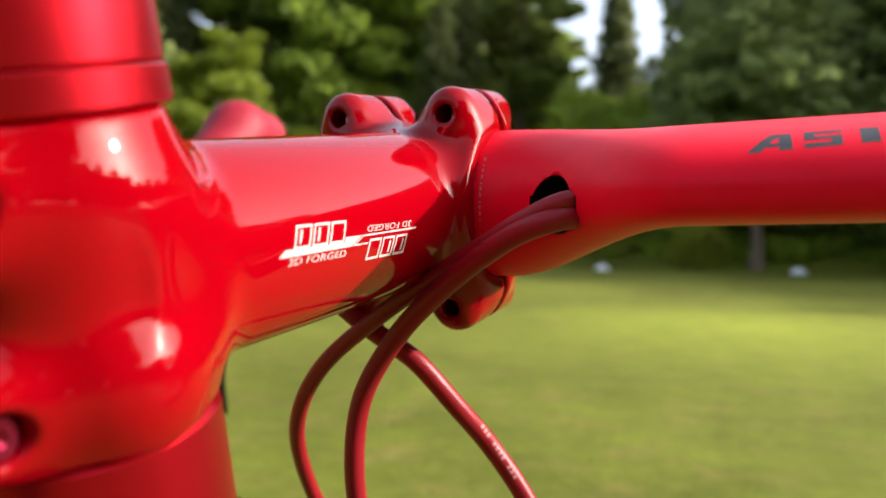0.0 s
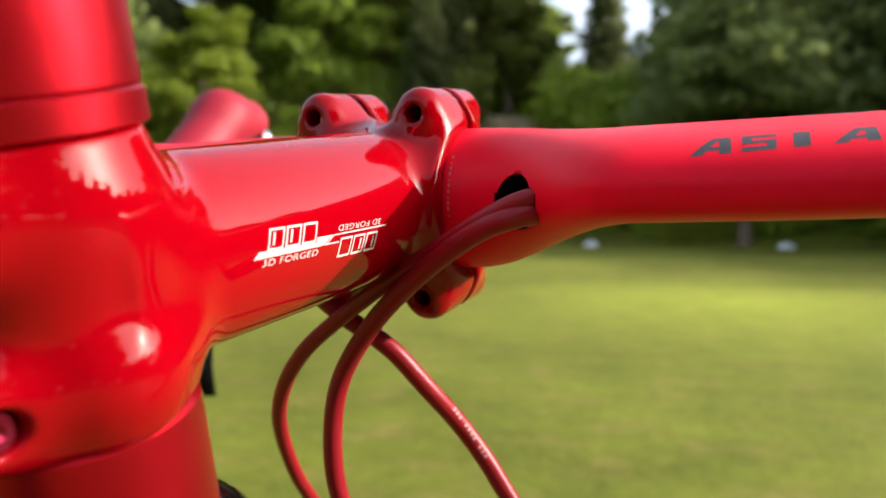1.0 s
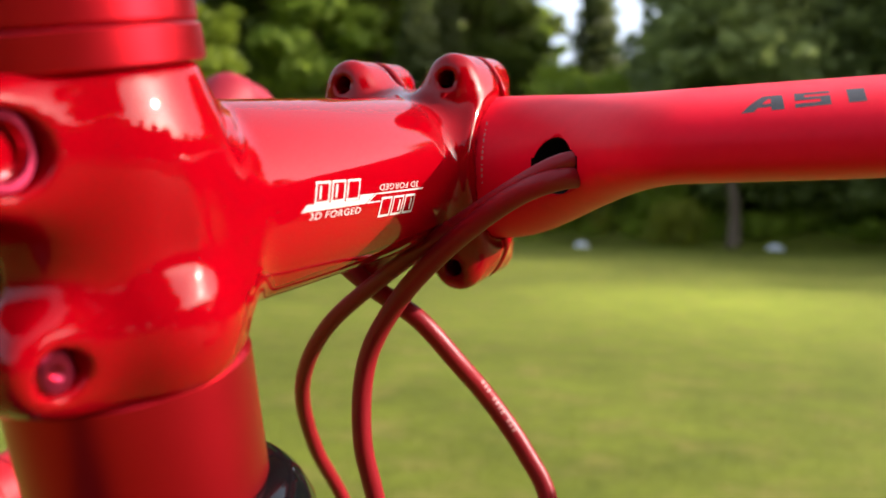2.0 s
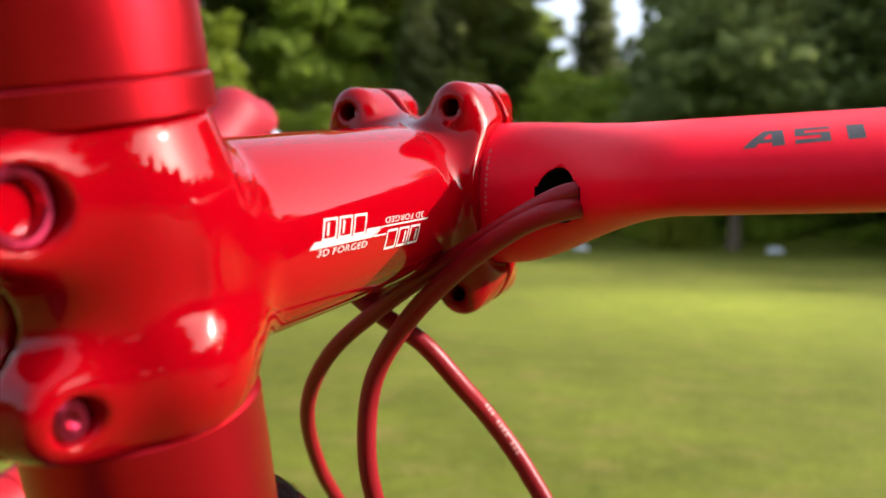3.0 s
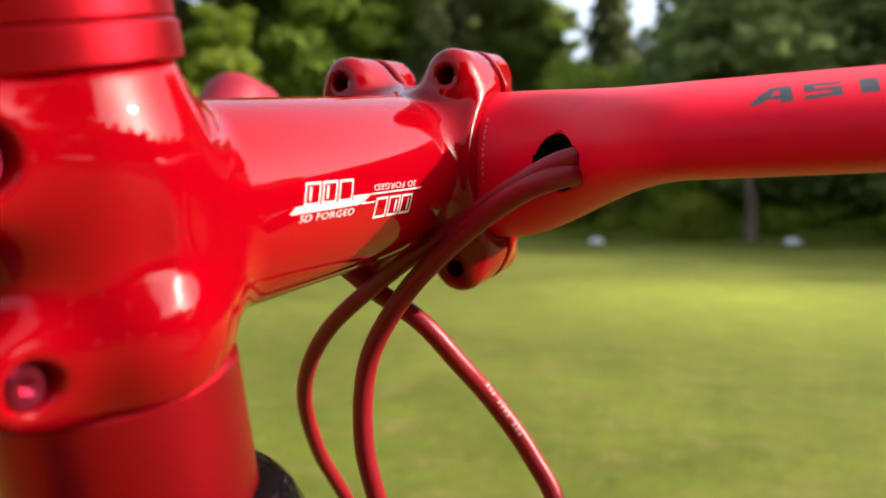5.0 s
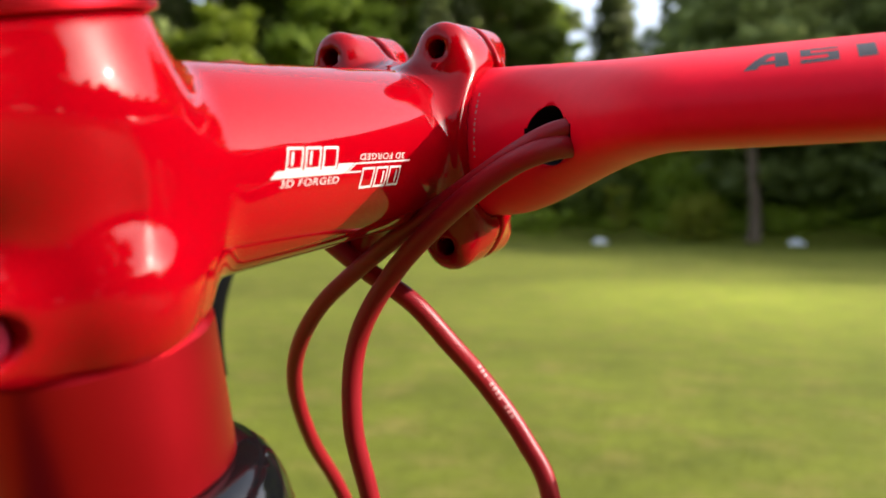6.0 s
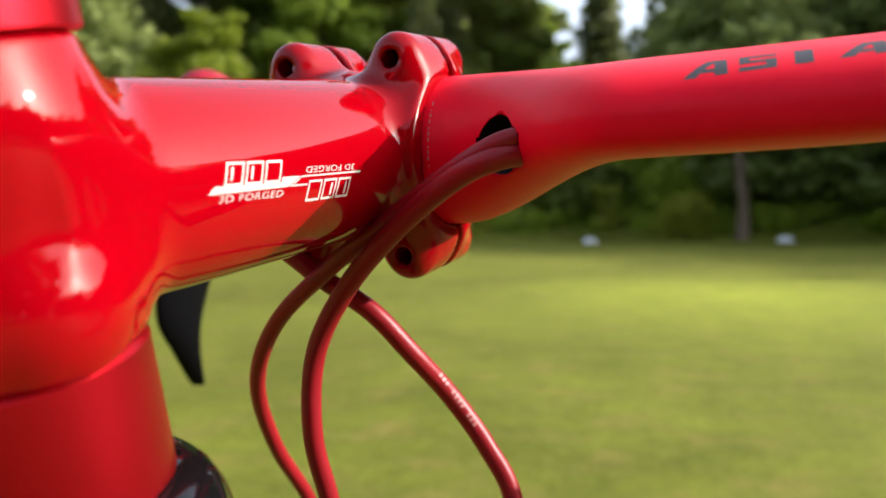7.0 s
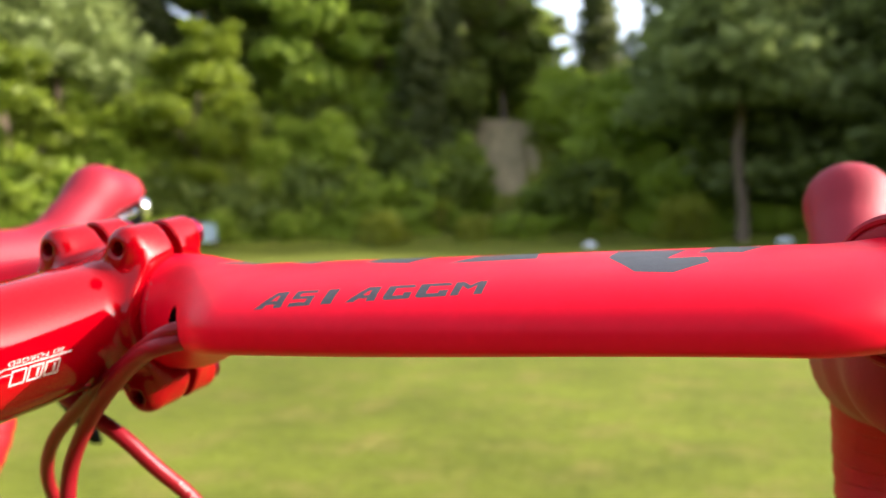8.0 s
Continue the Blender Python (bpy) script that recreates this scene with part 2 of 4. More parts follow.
def grown(field, lo, hi, h, name):
    """A mesh of the surface where field (a function of points, in metres) is zero, on a net of cells of size h."""
    lo, hi = np.array(lo), np.array(hi)
    n = np.ceil((hi - lo) / h).astype(int) + 1
    axes = [lo[k] + h * np.arange(n[k]) for k in range(3)]
    grid = np.stack(np.meshgrid(*axes, indexing="ij"), -1)
    f = field(grid.reshape(-1, 3)).reshape(n)
    inside = f < 0
    total, hits = np.zeros((*(n - 1), 3)), np.zeros(n - 1)
    corner = [(i, j, k) for i in (0, 1) for j in (0, 1) for k in (0, 1)]

    def cut(a, c):
        return a[c[0]:c[0] + n[0] - 1, c[1]:c[1] + n[1] - 1, c[2]:c[2] + n[2] - 1]

    for c in corner:
        for k in range(3):
            if c[k]:
                continue
            e = tuple(1 if q == k else c[q] for q in range(3))
            fa, fb = cut(f, c), cut(f, e)
            cross = (fa < 0) != (fb < 0)
            w = np.where(cross, fa / np.where(fa == fb, 1, fa - fb), 0)
            p = np.array(c, float) + w[..., None] * (np.array(e) - np.array(c))
            total += np.where(cross[..., None], p, 0)
            hits += cross
    live = hits > 0
    number = np.full(n - 1, -1)
    number[live] = np.arange(live.sum())
    cells = np.argwhere(live)
    verts = lo + h * (cells + total[live] / hits[live][:, None])
    quads = []
    for k in range(3):
        u, v = (k + 1) % 3, (k + 2) % 3
        a = np.take(inside, range(n[k] - 1), k)
        b = np.take(inside, range(1, n[k]), k)
        idx = np.argwhere(a != b)
        idx = idx[(idx[:, u] > 0) & (idx[:, v] > 0) & (idx[:, u] < n[u] - 1) & (idx[:, v] < n[v] - 1)]
        flip = a[tuple(idx.T)]
        ring = []
        for du, dv in ((1, 1), (0, 1), (0, 0), (1, 0)):
            q = idx.copy()
            q[:, u] -= du
            q[:, v] -= dv
            ring.append(number[tuple(q.T)])
        ring = np.stack(ring, 1)
        ring[~flip] = ring[~flip][:, ::-1]
        quads.append(ring)
    quads = np.concatenate(quads)
    for _ in range(5):
        d = field(verts)
        g = np.stack([(field(verts + np.eye(3)[k] * 1e-5) - field(verts - np.eye(3)[k] * 1e-5)) / 2e-5 for k in range(3)], 1)
        step = (d / np.maximum((g ** 2).sum(1), 0.05))[:, None] * g
        size = np.linalg.norm(step, axis=1, keepdims=True)
        verts = verts - step * np.minimum(1, 0.5 * h / np.maximum(size, 1e-12))
    me = bpy.data.meshes.new(name)
    me.from_pydata(verts.tolist(), [], quads.tolist())
    me.update()
    return me


def smin(a, b, k):
    w = np.clip(0.5 + 0.5 * (b - a) / k, 0, 1)
    return b * (1 - w) + a * w - k * w * (1 - w)


def smax(a, b, k):
    return -smin(-a, -b, k)


def capsule(p, a, b, ra, rb=None):
    a, b = np.array(a, float), np.array(b, float)
    rb = ra if rb is None else rb
    ab = b - a
    s = np.clip(((p - a) @ ab) / (ab @ ab), 0, 1)
    return np.linalg.norm(p - a - s[:, None] * ab, axis=1) - (ra + (rb - ra) * s)


def rod(p, a, b, r, edge=0.001):
    """A round bar from a to b with its rims rounded."""
    a, b = np.array(a, float), np.array(b, float)
    length = np.linalg.norm(b - a)
    d = (b - a) / length
    s = (p - a) @ d
    q = np.linalg.norm(p - a - s[:, None] * d, axis=1)
    u, v = q - (r - edge), np.abs(s - length / 2) - (length / 2 - edge)
    return np.minimum(np.maximum(u, v), 0) + np.sqrt(np.maximum(u, 0) ** 2 + np.maximum(v, 0) ** 2) - edge


def block(p, centre, axes, half, edge):
    q = np.abs((p - np.array(centre)) @ np.array(axes).T) - (np.array(half) - edge)
    return np.linalg.norm(np.maximum(q, 0), axis=1) + np.minimum(q.max(1), 0) - edge


def smooth_step(a, b, x):
    u = min(1.0, max(0.0, (x - a) / (b - a)))
    return u * u * (3 - 2 * u)


# ---- the bicycle ----
HEAD = radians(15.0)                                   # the steerer leans back
AXIS = np.array((0, -math.sin(HEAD), math.cos(HEAD)))  # up the steerer
FOOT = np.array((0, -0.108, 0.95))                     # a point on its axis
RISE = radians(8.0)
ALONG = np.array((0, math.cos(RISE), math.sin(RISE)))  # along the stem, forwards
ACROSS = np.array((0, -math.sin(RISE), math.cos(RISE)))
SIDE = np.array((1.0, 0, 0))
BAR = np.array((0, 0.006, 0.982))                         # middle of the handlebar
EAR_X, EAR_N, EAR_R = 0.0150, 0.0245, 0.0068
BAR_R = 0.0182                                         # the bar's middle


PERP = np.array((0, math.cos(HEAD), math.sin(HEAD)))   # square to it, forwards


def on_axis(s, ahead=0.0):
    return FOOT + AXIS * s + PERP * ahead


bicycle = thing("bicycle", (0, 0.10, 0), "red racing bicycle with drop handlebar standing on the lawn", "bicycle")
REST = Matrix.Translation((0, -0.10, 0))


def mount(ob, parent=bicycle):
    """Parts are modelled where they stand; the parent's own place is taken off again."""
    ob.parent = parent
    if parent is bicycle:
        ob.matrix_parent_inverse = REST
    return ob


def smooth_mesh(me):
    bm = bmesh.new()
    bm.from_mesh(me)
    bmesh.ops.recalc_face_normals(bm, faces=bm.faces)
    bm.to_mesh(me)
    bm.free()
    return me


def stem_solid(p):
    x, t, n = p[:, 0], (p - BAR) @ ALONG, (p - BAR) @ ACROSS
    s = (p - FOOT) @ AXIS
    # body, a little oval, wider towards the bar
    w = np.clip((t + 0.111) / 0.085, 0, 1)
    wide, high = 0.0163 + 0.0032 * w, 0.0186 + 0.0012 * w
    bulk = np.where(n < 0.0006, 2.3, 2.0)               # the lower half is squarer
    body = (((np.abs(x) / wide) ** bulk + (np.abs(n - 0.0006) / high) ** bulk) ** (1 / bulk) - 1) * 0.0172
    body = np.maximum(body, np.maximum(t - 0.0, -0.118 - t))
    # clamp round the steerer
    collar = 0.0184 + 0.0018 * np.exp(-((s - 0.0034) / 0.0060) ** 2) + 0.0019 / (1 + np.exp(-(s - 0.0190) / 0.0030))
    collar = collar - 0.270 * 0.0018 * np.log1p(np.exp(np.clip((s - 0.0288) / 0.0018, -30, 30)))   # it narrows towards the spacer
    clamp = rod(p, on_axis(-0.0048), on_axis(0.0391), collar, 0.0010)
    d = smin(body, clamp, 0.008)
    for sx in (-1, 1):                                  # cheeks of the forging
        d = smin(d, np.linalg.norm(p - np.array((sx * 0.0104, -0.1117, 0.9518)), axis=1) - 0.0114, 0.0035)
    # pinch lugs behind it
    low = rod(p, on_axis(0.0030, -0.0212) - SIDE * 0.0115, on_axis(0.0030, -0.0212) + SIDE * 0.0100, 0.0062, 0.0030)
    top = rod(p, on_axis(0.0313, -0.0222) - SIDE * 0.0115, on_axis(0.0313, -0.0222) + SIDE * 0.0102, 0.0078, 0.0030)
    d = smin(d, smin(low, top, 0.005), 0.009)
    # clamp round the bar
    ring = rod(p, BAR - SIDE * 0.0232, BAR + SIDE * 0.0232, 0.0222, 0.0016)
    d = smin(d, ring, 0.006)
    for sx in (-1, 1):
        for sn in (-1, 1):
            c = BAR + SIDE * sx * EAR_X + ACROSS * sn * EAR_N
            ear = smax(rod(p, c - ALONG * 0.0155, c + ALONG * 0.0300, EAR_R, 0.0052), t - 0.0172, 0.0022)
            d = smin(d, ear, 0.0085)
    # bores
    for sx in (-1, 1):
        for sn in (-1, 1):
            c = BAR + SIDE * sx * EAR_X + ACROSS * sn * EAR_N
            d = smax(d, -rod(p, c - ALONG * 0.04, c - ALONG * 0.005, 0.0024, 0.0001), 0.0005)
    for s0, back, r in ((0.0028, 0.0214, 0.0032), (0.0313, 0.0222, 0.0053)):
        c = on_axis(s0, -back)
        d = smax(d, -rod(p, c + SIDE * 0.0080, c + SIDE * 0.05, r, 0.0003), 0.0007)
    c = on_axis(0.0175, -0.0315)
    d = smax(d, -rod(p, c - SIDE * 0.03, c + SIDE * 0.03, 0.0062, 0.001), 0.002)
    d = smax(d, -block(p, on_axis(0.013) - np.array((0, 0.025, 0)), (SIDE, np.cross(AXIS, SIDE), AXIS), (0.0009, 0.017, 0.04), 0.0002), 0.0004)
    return smax(d, -(np.sqrt(((p - BAR) @ ALONG) ** 2 + ((p - BAR) @ ACROSS) ** 2) - BAR_R - 0.0001), 0.0004)


def stem_body(p):
    return smax(stem_solid(p), (p - BAR) @ ALONG - 0.0000, 0.0008)


def faceplate_solid(p):
    return smax(stem_solid(p), 0.0040 - (p - BAR) @ ALONG, 0.0008)


stem = mount(finish_mesh("stem", smooth_mesh(grown(stem_body, (-0.026, -0.150, 0.925), (0.026, 0.016, 1.020), 0.00095, "stem")), gloss_red,
             None, "glossy red forged stem with white lettering"))
faceplate = finish_mesh("faceplate", smooth_mesh(grown(faceplate_solid, (-0.026, 0.000, 0.940), (0.026, 0.040, 1.024), 0.0009, "faceplate")), gloss_red, stem)

for sx in (-1, 1):
    for sn in (-1, 1):
        c = BAR + SIDE * sx * EAR_X + ACROSS * sn * EAR_N
        part("bolt", turned([(0.0160, 0.0046), (0.0164, 0.0053), (0.0204, 0.0053), (0.0211, 0.0046), (0.0211, 0.0021), (0.0182, 0.0020)], c, ALONG, 24), bolt_pink, stem, "pink anodised bolt")
        part("bolt_end", turned([(-0.0062, 0.0019), (-0.0054, 0.0022), (0.004, 0.0022)], c, ALONG, 16), dark_steel, stem)
# pinch bolts: the upper one shows its socket head, the lower one its end
c = on_axis(0.0313, -0.0222)
part("pinch_bolt", turned([(0.0078, 0.0052), (0.0096, 0.0052), (0.0102, 0.0047), (0.0101, 0.0039), (0.0096, 0.0036), (0.0040, 0.0036), (0.0038, 0.0004)], c, SIDE, 32), bolt_pink, stem, "pink anodised socket bolt")
c = on_axis(0.0028, -0.0214)
part("pinch_bolt", turned([(0.0070, 0.0031), (0.0096, 0.0031), (0.0101, 0.0026), (0.0100, 0.0012), (0.0094, 0.0004)], c, SIDE, 32), bolt_pink, stem, "pink anodised bolt end")

# spacers above and below the stem
mount(part("spacer", turned([(0.0393, 0.0150), (0.0393, 0.0184), (0.0397, 0.0190), (0.0443, 0.0190), (0.0447, 0.0186), (0.0447, 0.0150)], FOOT, AXIS), anodised_red, None, "red anodised spacer ring"))
mount(part("spacer", turned([(0.0449, 0.0150), (0.0449, 0.0182), (0.0453, 0.0186), (0.0830, 0.0186), (0.0836, 0.0180), (0.0836, 0.0150)], FOOT, AXIS), anodised_red, None, "tall red anodised spacer tube"))
mount(part("top_cap", turned([(0.0837, 0.0150), (0.0837, 0.0182), (0.0860, 0.0182), (0.0885, 0.0150), (0.0890, 0.0040), (0.0880, 0.0030)], FOOT, AXIS), anodised_red, None))
mount(part("spacer", turned([(-0.0050, 0.0150), (-0.0050, 0.0181), (-0.0059, 0.0190), (-0.0280, 0.0188), (-0.0284, 0.0183), (-0.0284, 0.0150)], FOOT, AXIS), anodised_red, None, "tall red anodised spacer tube"))
# headset cover and head tube
head_tube = mount(part("head_tube", turned([(-0.0285, 0.0180), (-0.0287, 0.0200), (-0.0297, 0.0221), (-0.0320, 0.0242), (-0.0355, 0.0257), (-0.0405, 0.0265), (-0.0470, 0.0267), (-0.0540, 0.0262),
                                           (-0.1700, 0.0250), (-0.1860, 0.0285), (-0.2000, 0.0290), (-0.2010, 0.0200)], FOOT, AXIS), gloss_black, None, "glossy black head tube"))


# fork and front wheel, which carry the front end
def fork_point(s, x=0.0, ahead=0.0):
    p = FOOT + AXIS * s + np.array((x, ahead, 0))
    return Vector(p)


HUB = Vector((0, FOOT[1] + math.tan(HEAD) * (0.95 - 0.34) + 0.045, 0.34))
mount(part("fork_crown", tube(catmull([fork_point(-0.200, -0.045), fork_point(-0.204, -0.02), fork_point(-0.203), fork_point(-0.204, 0.02), fork_point(-0.200, 0.045)], 6), 0.020, 20), gloss_black, None))
for sx in (-1, 1):
    mount(part("fork_leg", tube(catmull([fork_point(-0.195, 0.043 * sx), fork_point(-0.30, 0.050 * sx), fork_point(-0.45, 0.052 * sx, 0.008), HUB + Vector((0.052 * sx, 0, 0))], 8), lambda u: 0.016 - 0.007 * u, 16), gloss_black, None))
wheel = mount(part("wheel", turned([(-0.045, 0.009), (-0.040, 0.019), (-0.030, 0.014), (0.030, 0.014), (0.040, 0.019), (0.045, 0.009)], HUB, (1, 0, 0), 24), dark_steel, None, "front wheel with black tyre"))


def hoop(radius, r, middle=HUB):
    pts = [middle + Vector((0, math.cos(a) * radius, math.sin(a) * radius)) for a in (2 * math.pi * k / 72 for k in range(73))]
    return tube(pts, r, 12, cap=False)


part("rim", hoop(0.312, 0.010), gloss_black, wheel)
part("tyre", hoop(0.327, 0.0125), rubber, wheel)
for k in range(20):
    a = 2 * math.pi * k / 20
    sx = 0.032 if k % 2 else -0.032
    part("spoke", tube([HUB + Vector((sx, 0.015 * math.cos(a), 0.015 * math.sin(a))), HUB + Vector((0, 0.305 * math.cos(a), 0.305 * math.sin(a)))], 0.001, 6), dark_steel, wheel)


# black frame behind the head tube, rear wheel and saddle
BRACKET, CLUSTER, REAR = Vector((0, -0.50, 0.27)), Vector((0, -0.655, 0.80)), Vector((0, -0.905, 0.34))
for name, a, b, ra, rb in (("top_tube", fork_point(-0.055), CLUSTER, 0.0185, 0.0155), ("down_tube", fork_point(-0.150), BRACKET, 0.0200, 0.0190), ("seat_tube", BRACKET, CLUSTER + Vector((0, -0.012, 0.04)), 0.0165, 0.0160)):
    mount(part(name, tube([a.lerp(b, k / 12) for k in range(13)], lambda u, ra=ra, rb=rb: ra + (rb - ra) * u, 28), gloss_black, None, "glossy black frame tube"))
for sx in (-1, 1):
    mount(part("chain_stay", tube(catmull([BRACKET + Vector((0.025 * sx, 0, 0)), BRACKET.lerp(REAR, 0.5) + Vector((0.038 * sx, 0, 0)), REAR + Vector((0.064 * sx, 0, 0))], 6), lambda u: 0.011 - 0.004 * u, 14), gloss_black, None))
    mount(part("seat_stay", tube(catmull([CLUSTER + Vector((0.012 * sx, 0, 0)), CLUSTER.lerp(REAR, 0.4) + Vector((0.034 * sx, 0, 0)), REAR + Vector((0.064 * sx, 0, 0))], 6), lambda u: 0.008 - 0.002 * u, 14), gloss_black, None))
mount(part("seat_post", tube([CLUSTER, Vector((0, -0.715, 0.965))], 0.0136, 20), satin_black, None))


def saddle_mesh():
    """A narrow nose that widens to the rear, with a rounded top."""
    bm = bmesh.new()
    rings = []
    for k in range(19):
        u = k / 18
        half = 0.018 + 0.052 * smooth_step(0.35, 0.95, u) - 0.03 * smooth_step(0.95, 1.0, u)
        thick = 0.022 * math.sqrt(max(0.05, min(1.0, 8 * u, 10 * (1 - u))))
        rings.append([bm.verts.new((half * math.cos(a), -0.585 - 0.27 * u, 0.985 + 0.012 * u * u + thick * math.sin(a))) for a in (2 * math.pi * q / 24 for q in range(24))])
    for a, b in zip(rings, rings[1:]):
        for q in range(24):
            bm.faces.new((a[q], a[(q + 1) % 24], b[(q + 1) % 24], b[q]))
    bm.faces.new(rings[0][::-1])
    bm.faces.new(rings[-1])
    return bm


mount(part("saddle", saddle_mesh(), satin_black, None, "narrow black racing saddle"))
rear_wheel = mount(part("wheel", turned([(-0.060, 0.009), (-0.050, 0.021), (-0.035, 0.015), (0.030, 0.015), (0.036, 0.034), (0.058, 0.030), (0.064, 0.009)], REAR, (1, 0, 0), 24), dark_steel, None, "rear wheel with black tyre"))
part("rim", hoop(0.312, 0.010, REAR), gloss_black, rear_wheel)
part("tyre", hoop(0.327, 0.0125, REAR), rubber, rear_wheel)
for k in range(20):
    a = 2 * math.pi * k / 20
    part("spoke", tube([REAR + Vector((0.030 if k % 2 else -0.045, 0.015 * math.cos(a), 0.015 * math.sin(a))), REAR + Vector((0, 0.305 * math.cos(a), 0.305 * math.sin(a)))], 0.001, 6), dark_steel, rear_wheel)
mount(part("chainring", turned([(0.042, 0.020), (0.042, 0.098), (0.046, 0.100), (0.048, 0.096), (0.048, 0.020)], BRACKET, (1, 0, 0), 48), dark_steel, None))
for sx in (-1, 1):
    mount(part("crank_arm", tube([BRACKET + Vector((0.030 * sx, 0, 0)), BRACKET + Vector((0.060 * sx, 0.010 * sx, -0.004)), BRACKET + Vector((0.072 * sx, 0.172 * sx, -0.02 * sx))], lambda u: 0.013 - 0.004 * u, 14), dark_steel, None))


# ---- handlebar ----
WING = radians(13.0)                                   # the flat top falls towards the rider


SWEEP, BEGIN = 0.0295, 0.012                              # radius of the bends, and how far inside the ends they begin


def bar_section(ax):
    """Ring of the bar at a distance from its middle: a round middle that turns into a flat wing; rows of (forward, up)."""
    w = smooth_step(0.0260, 0.0760, ax)
    rear, front, thick = 0.0270, 0.0245, 0.0114
    cy, cz = -0.0170, 0.9860 + 0.026 * max(0.0, ax - 0.06)
    ring = []
    for k in range(72):
        a = 2 * math.pi * k / 72
        c, s = math.cos(a), math.sin(a)
        # wing: blunt oval, tilted
        low = 0.76 + 0.13 * c - 0.20 * smooth_step(0.10, 0.21, ax) if s < 0 else 1.0
        u = (front if c > 0 else rear) * math.copysign(abs(c) ** 0.85, c)
        v = thick * low * math.copysign(abs(s) ** 0.80, s)
        y1, z1 = cy + u * math.cos(WING) - v * math.sin(WING), cz + u * math.sin(WING) + v * math.cos(WING)
        y0, z0 = BAR[1] + BAR_R * c, BAR[2] + (BAR_R + 0.0017 * max(0.0, s)) * s
        ring.append((y0 + (y1 - y0) * w, z0 + (z1 - z0) * w))
    return ring


def bar_ring(sx, s):
    """The section at s along one half; past the straight it swings forward and turns into a round tube."""
    start = HALF[sx] - BEGIN
    if s <= start:
        return [(sx * s, y, z) for y, z in bar_section(s)]
    phi = (s - start) / SWEEP
    e = smooth_step(0.0, 1.15, phi)
    cz = 0.9881 + 0.026 * (HALF[sx] - 0.06)
    out = []
    for k, (y, z) in enumerate(bar_section(start)):
        a = 2 * math.pi * k / 72
        d = (y + 0.017) * (1 - e) + 0.0130 * math.cos(a) * e
        z = z * (1 - e) + (cz + 0.0130 * math.sin(a)) * e
        out.append((sx * (start + (SWEEP - d) * math.sin(phi)), -0.017 + SWEEP - (SWEEP - d) * math.cos(phi), z))
    return out


HALF = {1: 0.224, -1: 0.202}
HOOD_X = {1: 0.2415, -1: 0.2185}                           # where the bends begin on either side


def bar_mesh():
    bm = bmesh.new()
    rings = []
    for sx in (-1, 1):
        straight = HALF[sx] - BEGIN
        way = [0.0014 * k for k in range(int(straight / 0.0014) + 1)] + [straight + SWEEP * math.pi / 2 * k / 24 for k in range(25)]
        half = [[bm.verts.new(p) for p in bar_ring(sx, q)] for q in (way if sx > 0 else way[:0:-1])]
        rings += half
    for a, b in zip(rings, rings[1:]):
        for k in range(72):
            bm.faces.new((a[k], a[(k + 1) % 72], b[(k + 1) % 72], b[k]))
    bm.faces.new([bm.verts.new(v.co) for v in rings[0][::-1]])
    bm.faces.new([bm.verts.new(v.co) for v in rings[-1]])
    bmesh.ops.recalc_face_normals(bm, faces=bm.faces)
    return bm


def pierced(bm, cutters, name):
    """The bmesh with the cutters' solids taken out of it."""
    me = bpy.data.meshes.new(name)
    bm.to_mesh(me)
    bm.free()
    ob = new(name, me)
    spare = []
    for cb in cutters:
        cm = bpy.data.meshes.new("bore")
        bmesh.ops.recalc_face_normals(cb, faces=cb.faces)
        cb.to_mesh(cm)
        cb.free()
        co = new("bore", cm)
        spare.append(co)
        mod = ob.modifiers.new("bore", "BOOLEAN")
        mod.operation, mod.solver, mod.object = "DIFFERENCE", "EXACT", co
    made = bpy.data.meshes.new_from_object(ob.evaluated_get(bpy.context.evaluated_depsgraph_get()))
    made.name = name
    for o in (*spare, ob):
        bpy.data.objects.remove(o)
    return made


SLOT_WAY, SLOT_AT = Vector((0.62, 0.77, 0.10)).normalized(), Vector((0.0416, -0.0285, 0.9801))


def slot(sx):
    """Oval bore for the two cables, into the shoulder of the wing."""
    bm = turned([(-0.020, 0.0086), (0.026, 0.0086)], (0, 0, 0), (0, 0, 1), 40)
    for v in bm.verts:
        v.co.x *= 0.95
        v.co.y *= 0.76
    way = Vector((SLOT_WAY.x * sx, SLOT_WAY.y, SLOT_WAY.z))
    m = Matrix.Translation((SLOT_AT.x * sx, SLOT_AT.y, SLOT_AT.z)) @ way.to_track_quat("Z", "Y").to_matrix().to_4x4()
    bm.transform(m)
    return bm


bar_me = pierced(bar_mesh(), [slot(1), slot(-1)], "handlebar")
bar_me.materials.clear()
handlebar = mount(finish_mesh("handlebar", bar_me, matte_red, None, "matt red aero drop handlebar with grey print"))
bar_me.materials.append(satin_black)                   # black stands in for the dark of the hollow inside, seen through the bores
for p in bar_me.polygons:
    c = Vector((abs(p.center.x), p.center.y, p.center.z)) - SLOT_AT
    q = c - SLOT_WAY * c.dot(SLOT_WAY)
    if q.length < 0.0088 and p.normal.dot(Vector((math.copysign(1, p.center.x) * q.x, q.y, q.z))) < 0.0 or (q.length < 0.0086 and c.dot(SLOT_WAY) > 0.021):
        p.material_index = 1

from mathutils.bvhtree import BVHTree


def tree_of(ob):
    me = ob.data
    return BVHTree.FromPolygons([v.co.copy() for v in me.vertices], [tuple(p.vertices) for p in me.polygons])


